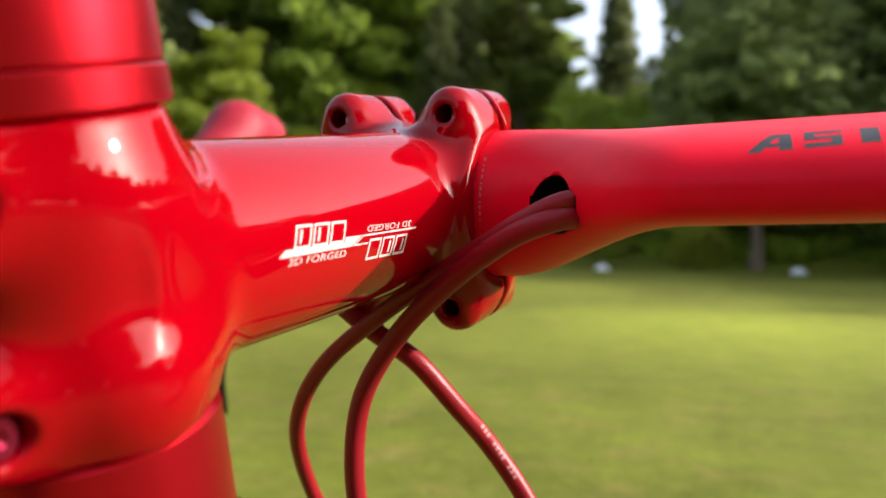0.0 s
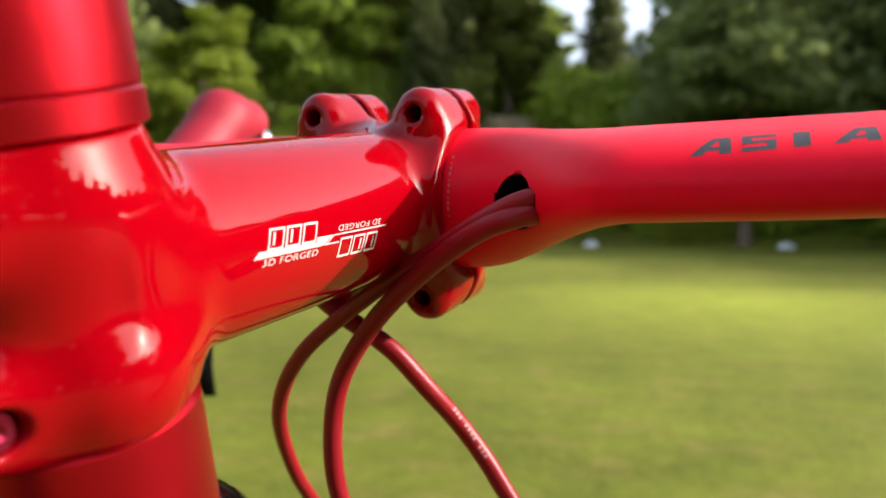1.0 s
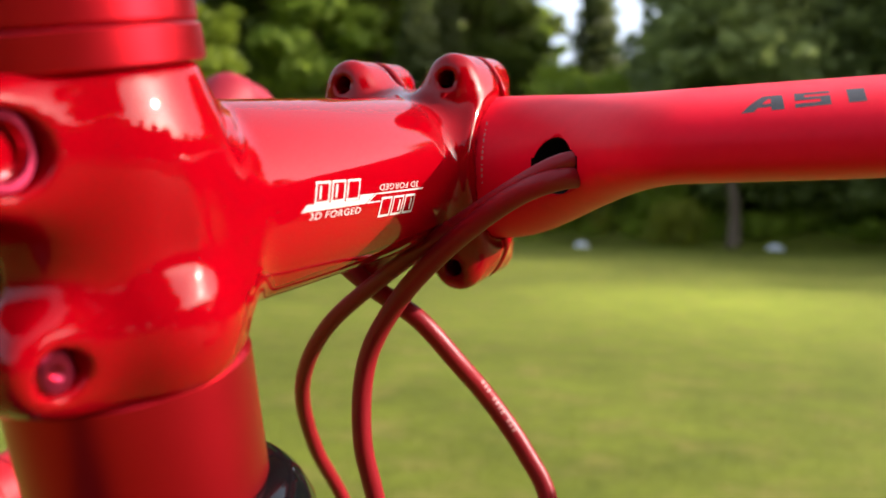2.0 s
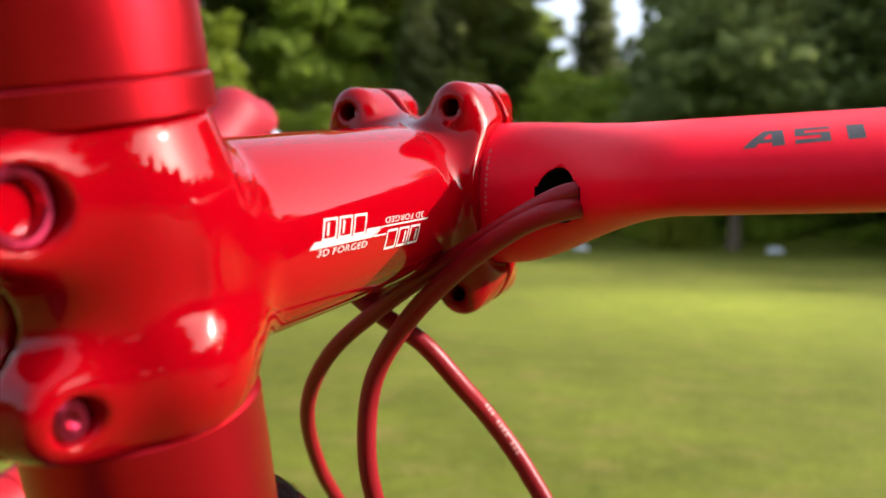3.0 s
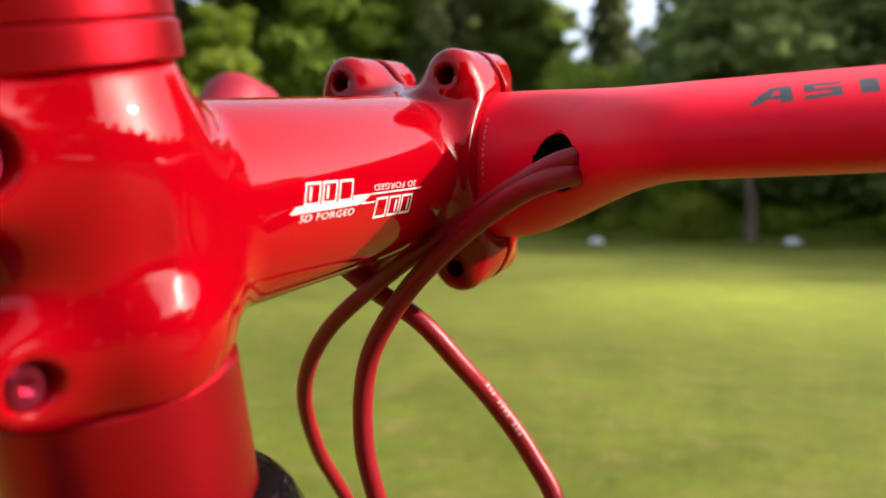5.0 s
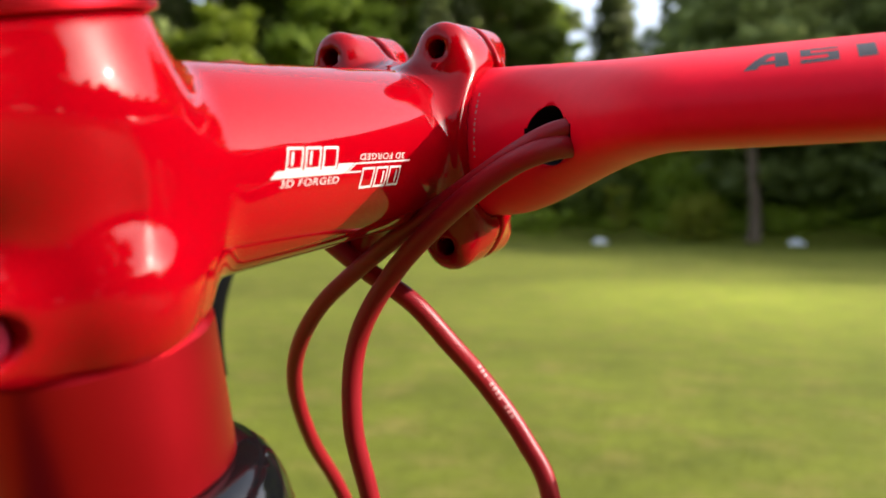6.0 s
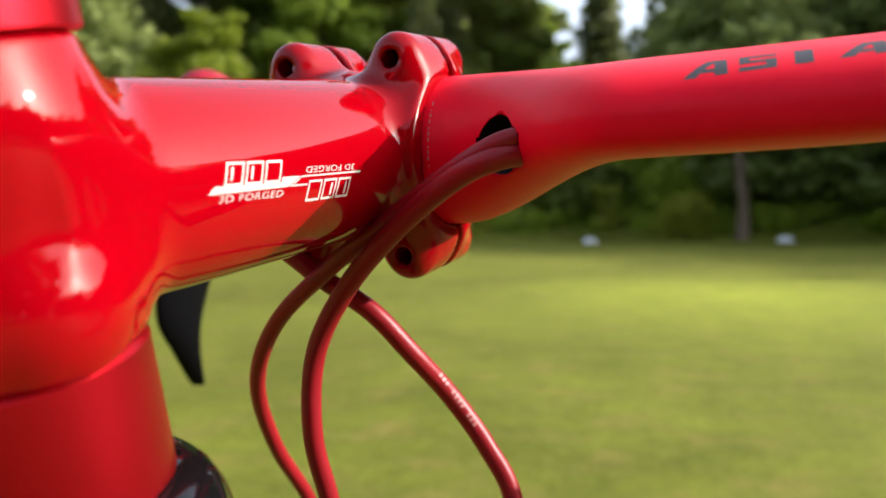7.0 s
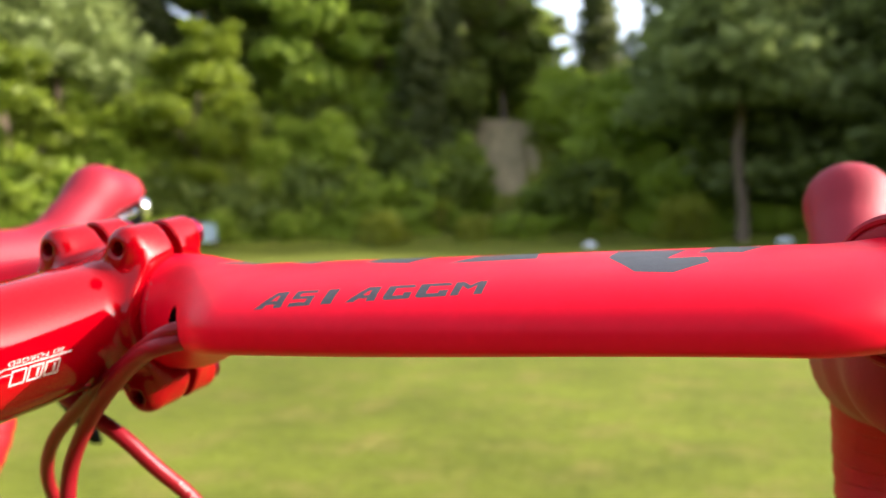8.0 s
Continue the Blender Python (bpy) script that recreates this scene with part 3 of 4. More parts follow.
def laid(name, shapes, place, way, surface, mat, parent, lift=0.00005, cells=0.0012, label=""):
    """Flat shapes (lists of 2D corners) printed on a curved surface: place(u, v) gives a point, way the direction in which it is pressed on."""
    bm = bmesh.new()
    for shape in shapes:
        f = bm.faces.new([bm.verts.new((u, v, 0)) for u, v in shape])
    bm.normal_update()
    bmesh.ops.triangulate(bm, faces=bm.faces)
    for _ in range(6):
        long = [e for e in bm.edges if e.calc_length() > cells]
        if not long:
            break
        bmesh.ops.subdivide_edges(bm, edges=long, cuts=1)
        bmesh.ops.triangulate(bm, faces=bm.faces)
    way = Vector(way).normalized()
    lost = []
    for v in bm.verts:
        p = Vector(place(v.co.x, v.co.y)) - way * 0.05
        hit, normal, _, _ = surface.ray_cast(p, way)
        if hit is None:
            lost.append(v)
            continue
        if normal.dot(way) > 0:
            normal = -normal
        v.co = hit + normal * lift
    bmesh.ops.delete(bm, geom=lost, context="VERTS")
    return part(name, bm, mat, parent, label)


def lettering(text, height, slant=0.2, wide=1.25):
    """Outlines of a line of writing as triangles in 2D, from the built-in font."""
    cu = bpy.data.curves.new("line", "FONT")
    cu.body, cu.size, cu.shear, cu.space_character = text, 1.0, slant, 1.05
    cu.resolution_u = 3
    ob = new("line", cu)
    me = bpy.data.meshes.new_from_object(ob.evaluated_get(bpy.context.evaluated_depsgraph_get()))
    bpy.data.objects.remove(ob)
    k = height / 0.70
    tris = [[(me.vertices[i].co.x * k * wide, me.vertices[i].co.y * k) for i in p.vertices] for p in me.polygons]
    return tris, max((q[0] for t in tris for q in t), default=0)


def slanted(u, v, w, h, lean=0.28):
    return [(u + v * lean, v), (u + w + v * lean, v), (u + w + (v + h) * lean, v + h), (u + (v + h) * lean, v + h)]


def frame_box(u, v, w, h, t, lean=0.28):
    return [slanted(u, v, w, t, lean), slanted(u, v + h - t, w, t, lean), slanted(u, v + t, t, h - 2 * t, lean), slanted(u + w - t, v + t, t, h - 2 * t, lean)]


# print on the stem: the maker's mark as plain outlined shapes, twice, one upside down, with its line of words
stem_tree = tree_of(stem)
LOGO = np.array((0.0, -0.0607, 0.9715))
UV_U, UV_V = np.array((0, math.cos(radians(5.5)), math.sin(radians(5.5)))), np.array((0, -math.sin(radians(5.5)), math.cos(radians(5.5))))


def stem_place(u, v):
    return LOGO + UV_U * u * 1.05 + UV_V * v


def mark(filled):
    out = []
    for k in range(3):
        out += frame_box(-0.0184 + 0.0052 * k, 0.0004, 0.0046, 0.0041, 0.00046, 0.33)
        if k != 2:
            out.append(slanted(-0.0171 + 0.0052 * k, 0.0013, 0.0006, 0.0024, 0.33))
    tail = [(-0.0222, -0.0008), (-0.0008, -0.0006), (0.0030, 0.0013), (-0.0025, 0.0013), (-0.0030, 0.0003), (-0.0205, 0.0005)]
    out += [tail] if filled else [[(-0.0222, -0.0008), (-0.0008, -0.0006), (-0.0004, -0.0003), (-0.0215, -0.0004)], [(-0.0008, -0.0006), (0.0030, 0.0013), (0.0024, 0.0013), (-0.0010, -0.0004)], [(0.0030, 0.0013), (-0.0025, 0.0013), (-0.0027, 0.0010), (0.0024, 0.0010)]]
    line, width = lettering("3D FORGED", 0.00125, wide=1.3)
    k = 0.0176 / width
    return out + [[(a * k - 0.0200, b - 0.0023) for a, b in t] for t in line]


laid("maker_mark", mark(True), stem_place, (-1, 0, 0), stem_tree, white_print, stem, cells=0.0011, label="white printed maker's mark")
laid("maker_mark", [[(0.0026 - a, 0.0007 - b) for a, b in q] for q in mark(False)], stem_place, (-1, 0, 0), stem_tree, white_print, stem, cells=0.0011, label="white printed maker's mark upside down")

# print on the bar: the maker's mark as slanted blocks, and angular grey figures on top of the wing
bar_tree = tree_of(handlebar)
WORD = [(0.0, 0.0072, "a"), (0.0098, 0.0058, "s"), (0.0192, 0.0028, "i"), (0.0262, 0.0074, "a"), (0.0362, 0.0066, "o"), (0.0448, 0.0074, "o"), (0.0540, 0.0072, "m")]


def word_place(u, v):
    return (0.0872 + 0.965 * u, -0.0406 + 0.062 * u + 1.30 * v, 0.98)


GLYPHS = {
    "i": [[(0, 0), (1, 0), (1, 1), (0, 1)]],
    "a": [[(0, 0), (0.30, 0), (0.64, 0.72), (0.64, 1), (0.52, 1)], [(0.70, 0), (1, 0), (0.95, 1), (0.64, 1), (0.64, 0.72), (0.69, 0.72)], [(0.385, 0.18), (0.70, 0.18), (0.70, 0.38), (0.48, 0.38)]],
    "o": [[(0, 0.1), (0.12, 0), (1, 0), (1, 0.24), (0, 0.24)], [(0, 0.76), (1, 0.76), (1, 0.9), (0.88, 1), (0, 1)], [(0, 0.24), (0.32, 0.24), (0.32, 0.76), (0, 0.76)], [(0.70, 0.24), (1, 0.24), (1, 0.42), (0.70, 0.42)]],
    "s": [[(0, 0), (1, 0), (1, 0.21), (0, 0.21)], [(0, 0.40), (1, 0.40), (1, 0.60), (0, 0.60)], [(0, 0.79), (1, 0.79), (1, 1), (0, 1)], [(0, 0.60), (0.28, 0.60), (0.28, 0.79), (0, 0.79)], [(0.72, 0.21), (1, 0.21), (1, 0.40), (0.72, 0.40)]],
    "m": [[(0, 0), (0.26, 0), (0.26, 1), (0, 1)], [(0.74, 0), (1, 0), (1, 1), (0.74, 1)], [(0.26, 0.66), (0.5, 0.36), (0.5, 0.68), (0.26, 1)], [(0.5, 0.36), (0.74, 0.66), (0.74, 1), (0.5, 0.68)]],
}
for u, w, kind in WORD:
    h = 0.0043
    shapes = [[(u + a * w * 1.10 - 0.06 * b * h, b * h) for a, b in bent] for bent in GLYPHS[kind]]
    laid("maker_mark", shapes, word_place, (0, 0, -1), bar_tree, grey_print, handlebar, cells=0.0016)


def flat_place(u, v):
    return (u, v, 0.98)


figures = [
    [(0.172, -0.0170), (0.180, -0.0282), (0.1885, -0.0292), (0.1955, -0.0230), (0.1945, -0.0185), (0.186, -0.0190), (0.190, -0.0100), (0.173, -0.0090)],
    [(0.192, -0.0150), (0.202, -0.0160), (0.207, -0.0090), (0.196, -0.0060)],
    [(0.131, -0.0175), (0.154, -0.0155), (0.152, -0.0065), (0.137, -0.0090)],
    [(0.104, -0.0135), (0.119, -0.0160), (0.123, -0.0070), (0.107, -0.0060)],
    [(0.079, -0.0105), (0.087, -0.0125), (0.091, -0.0070), (0.081, -0.0060)],
    [(0.050, -0.0085), (0.066, -0.0100), (0.074, -0.0050), (0.055, -0.0040)],
]
for f in figures:
    laid("grey_figure", [f], flat_place, (0, 0, -1), bar_tree, grey_print, handlebar, cells=0.002)
for f in figures:
    laid("grey_figure", [[(-a, b) for a, b in f][::-1]], flat_place, (0, 0, -1), bar_tree, grey_print, handlebar, cells=0.002)
# fine print round the bar beside the clamp: unreadable, short bars
fine = [slanted(0, 0.0015 * k, 0.0004, 0.0009 if k % 3 else 0.0004, 0.0) for k in range(11)]
laid("fine_print", fine, lambda u, v: (0.0247 + u, -0.03, 0.9775 + v), (0, 1, 0), bar_tree, pale_print, handlebar, cells=0.001)


# ---- drops, hoods and levers ----
DROOP = {1: -0.018, -1: 0.004}                            # how the hoods sit, lower or higher

def drop_path(sx):
    h = HALF[sx]
    zb = 0.9881 + 0.026 * (h - 0.06)
    pts = [(h + 0.0174, 0.0110, zb), (h + 0.0176, 0.0150, zb), (h + 0.0180, 0.030, 0.9880), (h + 0.018, 0.075, 0.976), (h + 0.0165, 0.106, 0.952),
           (h + 0.0175, 0.121, 0.918), (h + 0.019, 0.113, 0.884), (h + 0.020, 0.088, 0.858), (h + 0.021, 0.045, 0.842), (h + 0.022, -0.02, 0.834)]
    return catmull([(sx * x, y, z) for x, y, z in pts], 14)


def hood_solid(sx):
    x0 = HOOD_X[sx]

    def field(p):
        q = np.column_stack((p[:, 0] * sx - x0, p[:, 1], p[:, 2]))
        d = capsule(q, (0.001, 0.030, 0.9865), (-0.001, 0.150, 0.9935), 0.0180, 0.0172)
        lift = 0.9881 + 0.026 * (HALF[sx] - 0.06) - DROOP[sx]
        mouth = smin(capsule(q, (-0.0075, -0.0070, lift), (0, 0.014, lift), 0.0158, 0.0162), capsule(q, (0, 0.014, lift), (0.002, 0.060, 0.9880), 0.0162, 0.0180), 0.004)
        mouth = smax(mouth, (-0.0125 - q[:, 0]) * 0.72 + (-0.0050 - q[:, 1]) * 0.70, 0.0015)
        d = smin(d, mouth, 0.008)
        low = capsule(q, (0.001, 0.100, 0.972), (0, 0.165, 0.985), 0.0150, 0.0155)
        d = smin(d, low, 0.012)
        belly = capsule(q, (0.0, 0.058, 0.9860), (0.0, 0.096, 0.9812), 0.0215, 0.0240)
        d = smin(d, belly, 0.004)
        horn = capsule(q, (-0.0025, 0.165, 0.997), (-0.0055, 0.202, 1.0335), 0.0172, 0.0172)
        d = smin(d, horn, 0.010)
        nose = capsule(q, (-0.003, 0.202, 1.0330), (-0.005, 0.2225, 1.0335), 0.0178, 0.0158)
        d = smin(d, nose, 0.008)
        # the front is cut off slanting
        cut = (q[:, 1] - 0.205) * 0.495 - (q[:, 2] - 1.0165) * 0.87
        return smax(d, np.minimum(cut, 10.0), 0.003)

    return field


def lever_loft(sx):
    rows = [(1.012, 0.216, 0.011, 0.008), (0.990, 0.211, 0.014, 0.008), (0.960, 0.196, 0.018, 0.007), (0.930, 0.188, 0.019, 0.006), (0.905, 0.187, 0.015, 0.005), (0.885, 0.196, 0.008, 0.004), (0.868, 0.206, 0.0035, 0.003), (0.862, 0.210, 0.0020, 0.002)]
    x0 = HOOD_X[sx] - 0.0125
    bm = bmesh.new()
    rings = []
    fine_rows = catmull([(r[0], r[1], r[2]) for r in rows], 6)
    thick = catmull([(r[0], r[3], 0) for r in rows], 6)
    for (z, y, w), th in zip(fine_rows, thick):
        ring = []
        for k in range(20):
            a = 2 * math.pi * k / 20
            c, s = math.cos(a), math.sin(a)
            ring.append(bm.verts.new((sx * (x0 + th[1] * s + 0.006 * (1 - c) * 0.5 + 0.16 * (1.0 - z) ** 1.0 * 0.9), y + w * c, z)))
        rings.append(ring)
    for a, b in zip(rings, rings[1:]):
        for k in range(20):
            bm.faces.new((a[k], a[(k + 1) % 20], b[(k + 1) % 20], b[k]))
    bm.faces.new(rings[0])
    bm.faces.new(rings[-1][::-1])
    return bm


for sx in (-1, 1):
    drop = drop_path(sx)

    def wound(u):
        # bar tape: overlapping turns, each a small step
        return 0.0153 + 0.0008 * ((u * 20.0) % 1.0)

    bend, grip = drop[:30], drop[57:]
    part("bend", tube(bend, lambda u: 0.0129 + 0.0020 * u, 48, cap=False), matte_red, handlebar)
    fine = [grip[0]]
    for a, b in zip(grip, grip[1:]):
        fine += [a.lerp(b, 0.33), a.lerp(b, 0.66), b]
    part("bar_tape", tube(fine, wound, 28), tape_red, handlebar, "red cork bar tape wound on the drop")
    x0 = sx * HOOD_X[sx]
    hood = mount(finish_mesh("brake_hood", smooth_mesh(grown(hood_solid(sx), (min(x0 - 0.033, x0 + 0.033), -0.030, 0.945), (max(x0 - 0.033, x0 + 0.033), 0.256, 1.064), 0.0017, "brake_hood")), hood_red,
                             None, "red rubber brake hood"))
    x1 = HOOD_X[sx] - 0.003
    body = lambda p: smin(capsule(np.column_stack((p[:, 0] * sx - x1, p[:, 1], p[:, 2])), (0, 0.192, 1.001), (0, 0.226, 1.0175), 0.0125, 0.0120),
                          capsule(np.column_stack((p[:, 0] * sx - x1, p[:, 1], p[:, 2])), (0, 0.226, 1.0175), (-0.001, 0.237, 1.0225), 0.0120, 0.0090), 0.004)
    bracket = finish_mesh("bracket", smooth_mesh(grown(body, (min(x0 - 0.03, x0 + 0.03), 0.175, 0.980), (max(x0 - 0.03, x0 + 0.03), 0.258, 1.040), 0.0014, "bracket")), satin_black, hood, "black lever bracket")
    plate = bmesh.new()
    bmesh.ops.create_uvsphere(plate, u_segments=20, v_segments=12, radius=1.0)
    plate.transform(Matrix.Translation((sx * (x1 - 0.0050), 0.2375, 1.0237)) @ Matrix.Diagonal((0.0085, 0.0085, 0.0085, 1)))
    part("badge", plate, chrome, hood, "polished badge")
    strip = tube(catmull([(sx * (x1 - 0.0122), 0.2055, 1.0135), (sx * (x1 - 0.0124), 0.2155, 1.0172), (sx * (x1 - 0.0115), 0.2255, 1.0205)], 6), 0.0026, 10)
    part("trim_strip", strip, chrome, hood)
    part("brake_lever", lever_loft(sx), satin_black, hood, "black brake lever blade")
    hood.matrix_parent_inverse = Matrix.Translation((0, 0, DROOP[sx])) @ REST
    # collar of rolled rubber where the hood meets the tape
    tilt = Vector((sx * 0.72, 0.70, 0))
    over = tilt.cross(Vector((0, 0, 1)))
    middle = Vector((sx * (HOOD_X[sx] - 0.0085), -0.0085, 0.9881 + 0.026 * (HALF[sx] - 0.06) - DROOP[sx]))
    ring = tube(catmull([middle + over * 0.0168 * math.cos(a) + Vector((0, 0, 0.0162 * math.sin(a))) for a in (2 * math.pi * k / 20 for k in range(21))], 3), 0.0011, 8, cap=False)
    part("hood_rim", ring, hood_red, hood)

# ---- cables ----
CABLES = [
    ("gear_cable", [(0.0580, -0.0185, 0.9820), (0.0485, -0.0290, 0.9805), (0.0259, -0.0225, 0.9691), (-0.0008, -0.0140, 0.9535), (-0.0231, -0.0067, 0.9368), (-0.0371, 0.0043, 0.9174), (-0.0424, 0.0211, 0.8944), (-0.0415, 0.0396, 0.8707), (-0.036, 0.055, 0.835), (-0.02, 0.050, 0.79)], 0.0023),
    ("brake_cable", [(0.0580, -0.0185, 0.9790), (0.0490, -0.0300, 0.9773), (0.0370, -0.0280, 0.9727), (0.0205, -0.0228, 0.9618), (0.0056, -0.0185, 0.9480), (-0.0047, -0.0161, 0.9311), (-0.0065, -0.0150, 0.9106), (-0.0043, -0.0101, 0.8910), (0.0, -0.003, 0.860), (0.004, 0.004, 0.82)], 0.0026),
    ("gear_cable", [(-0.0640, -0.0230, 0.9810), (-0.0510, -0.0310, 0.9780), (-0.0340, -0.0170, 0.9665), (-0.0210, -0.0095, 0.9590), (-0.0090, -0.0053, 0.9494), (0.0034, -0.0018, 0.9410), (0.0122, 0.0046, 0.9293), (0.0196, 0.0135, 0.9168), (0.0290, 0.0170, 0.9026), (0.0364, 0.0177, 0.8879), (0.040, 0.014, 0.86), (0.030, -0.005, 0.81)], 0.0027),
]
for name, points, r in CABLES:
    cable = mount(part(name, tube(catmull(points, 10), r, 20), cable_red, None, "red plastic cable housing"))
    if name == "gear_cable" and points[0][0] < 0:
        printed = tree_of(cable)
        dots = []
        for k in range(12):
            u = -0.0085 + 0.0015 * k
            if k not in (3, 8):
                dots.append([(u, -0.0005), (u + 0.0009, -0.0005), (u + 0.0009, 0.0006), (u, 0.0006)])
        way_c = Vector((0.0090, 0.0035, -0.0145)).normalized()
        laid("fine_print", dots, lambda u, v: Vector((0.0213, 0.0140, 0.9162)) + way_c * u + Vector((0.8, 0.35, 0.5)) * v, (-0.42, 0.85, -0.02), printed, pale_print, cable, cells=0.0006, lift=0.00008)

# ---- ground ----
def height(x, y):
    r, b = math.hypot(x, y), math.degrees(math.atan2(-x, y))
    h = 0.03 * (noise.noise(Vector((x * 0.08, y * 0.08, 0))))
    bank = smooth_step(46, 60, r) * 9.5 + smooth_step(60, 110, r) * 9.0
    side = smooth_step(-22, -1, b) * (1 - smooth_step(85, 120, b))
    return h * smooth_step(3, 8, r) + bank * side * (0.85 + 0.3 * noise.noise(Vector((x * 0.03, y * 0.03, 5))))


def ground_mesh():
    bm = bmesh.new()
    radii = [0.0] + [0.6 * 1.12 ** k for k in range(65)]
    radii = [r for r in radii if r < 900] + [2500.0]
    last = None
    for r in radii:
        if r == 0:
            last = [bm.verts.new((0, 0, 0))]
            continue
        ring = [bm.verts.new((r * math.cos(a), r * math.sin(a), height(r * math.cos(a), r * math.sin(a)) if r < 900 else 0)) for a in (2 * math.pi * k / 144 for k in range(144))]
        for k in range(144):
            if len(last) == 1:
                bm.faces.new((last[0], ring[k], ring[(k + 1) % 144]))
            else:
                bm.faces.new((last[k], ring[k], ring[(k + 1) % 144], last[(k + 1) % 144]))
        last = ring
    return bm


tagged(finish("ground", ground_mesh(), lawn), "mown grass field sloping up to a wooded bank", "ground", kind="structure")


def grass_mesh(count, seed):
    rng = np.random.default_rng(seed)
    r = np.abs(2.9 + 40 * rng.random(count) ** 2.2 + rng.normal(0, 0.55, count))
    b = np.radians(-12 + 72 * rng.random(count))
    x, y = -r * np.sin(b), r * np.cos(b)
    base = np.stack((x, y, np.zeros(count)), 1)
    hgt = 0.005 + 0.009 * rng.random(count)
    lean = rng.normal(0, 0.5, (count, 2)) * hgt[:, None]
    w = rng.normal(0, 1, (count, 2))
    w = w / np.linalg.norm(w, axis=1, keepdims=True) * (0.0022 + 0.0005 * r)[:, None]
    z = np.array([height(a, c) for a, c in zip(x, y)]) - 0.004
    base[:, 2] = z
    a = base + np.column_stack((w, np.zeros(count)))
    c = base - np.column_stack((w, np.zeros(count)))
    t = base + np.column_stack((lean, hgt))
    me = bpy.data.meshes.new("grass")
    verts = np.stack((a, c, t), 1).reshape(-1, 3)
    me.from_pydata(verts.tolist(), [], np.arange(3 * count).reshape(-1, 3).tolist())
    return me


tagged(finish_mesh("grass", grass_mesh(70000, 4), blade, smooth=False), "short green lawn grass blades", "grass", kind="stuff")


# ---- trees ----
def leaf_cloud(blobs, per, size, seed, flat=0.6):
    """Many small leaf faces scattered through the outer part of blobs (centre, radii)."""
    rng = np.random.default_rng(seed)
    verts = []
    for c, rad, share in blobs:
        k = max(8, int(per * share))
        d = rng.normal(0, 1, (k, 3))
        d /= np.linalg.norm(d, axis=1, keepdims=True)
        p = np.array(c) + d * np.array(rad) * (0.35 + 0.8 * rng.random((k, 1)) ** 0.6)
        u = rng.normal(0, 1, (k, 3))
        u[:, 2] *= flat
        u /= np.linalg.norm(u, axis=1, keepdims=True)
        v = np.cross(u, d + 0.5 * rng.normal(0, 1, (k, 3)))
        v /= np.maximum(np.linalg.norm(v, axis=1, keepdims=True), 1e-6)
        s = size * (0.6 + 0.8 * rng.random((k, 1)))
        verts.append(np.stack((p - u * s, p - v * s * 0.55, p + u * s, p + v * s * 0.55), 1))
    verts = np.concatenate(verts)
    me = bpy.data.meshes.new("crown")
    me.from_pydata(verts.reshape(-1, 3).tolist(), [], np.arange(4 * len(verts)).reshape(-1, 4).tolist())
    return me


def broad_tree(name, tall, spread, leaves, label, seed, clear=0.25, count=9000, size=0.22):
    """A broad-leaved tree: tapered trunk, limbs and a crown of clumps."""
    rng = random.Random(seed)
    t = thing(name, (0, 0, 0), label, "tree", "trees round the field")
    top = tall * 0.82
    spine = catmull([(0, 0, -0.3), (rng.uniform(-.2, .2), rng.uniform(-.2, .2), tall * 0.3), (rng.uniform(-.5, .5), rng.uniform(-.5, .5), tall * 0.55), (rng.uniform(-.6, .6), rng.uniform(-.6, .6), top)], 6)
    part("trunk", tube(spine, lambda u: tall * 0.022 * (1 - 0.85 * u) + 0.02, 10), bark, t)
    blobs = []
    for k in range(15):
        u = clear + (1 - clear) * (k + 0.5) / 15
        a = k * 2.4 + rng.uniform(-.5, .5)
        reach = spread * (0.35 + 0.65 * math.sin(math.pi * min(1, 0.25 + 0.75 * (1 - (u - clear) / (1 - clear)))) ** 0.8) * rng.uniform(0.55, 1.0)
        root = Vector((0, 0, tall * max(0.18, u - 0.22)))
        tip = Vector((reach * math.cos(a), reach * math.sin(a), tall * u))
        if k % 2 == 0:
            part("limb", tube(catmull([root, root.lerp(tip, 0.5) + Vector((0, 0, 0.3)), tip], 4), lambda v: tall * 0.008 * (1 - 0.8 * v) + 0.01, 6), bark, t)
        r = spread * rng.uniform(0.26, 0.44)
        blobs.append(((tip.x * 0.8, tip.y * 0.8, tip.z), (r, r, r * rng.uniform(0.5, 0.75)), r * r))
        for q in range(3):
            b = rng.uniform(0, 6.28)
            rr = r * rng.uniform(0.35, 0.6)
            blobs.append(((tip.x * 0.8 + r * math.cos(b), tip.y * 0.8 + r * math.sin(b), tip.z + r * rng.uniform(-.5, .6)), (rr, rr, rr * 0.6), rr * rr))
    blobs.append(((0, 0, tall * 0.93), (spread * 0.3, spread * 0.3, tall * 0.07), spread * spread * 0.1))
    total = sum(b[2] for b in blobs)
    crown = leaf_cloud([(c, r, s / total) for c, r, s in blobs], count, size, seed)
    finish_mesh("crown", crown, leaves, t, smooth=False)
    return t


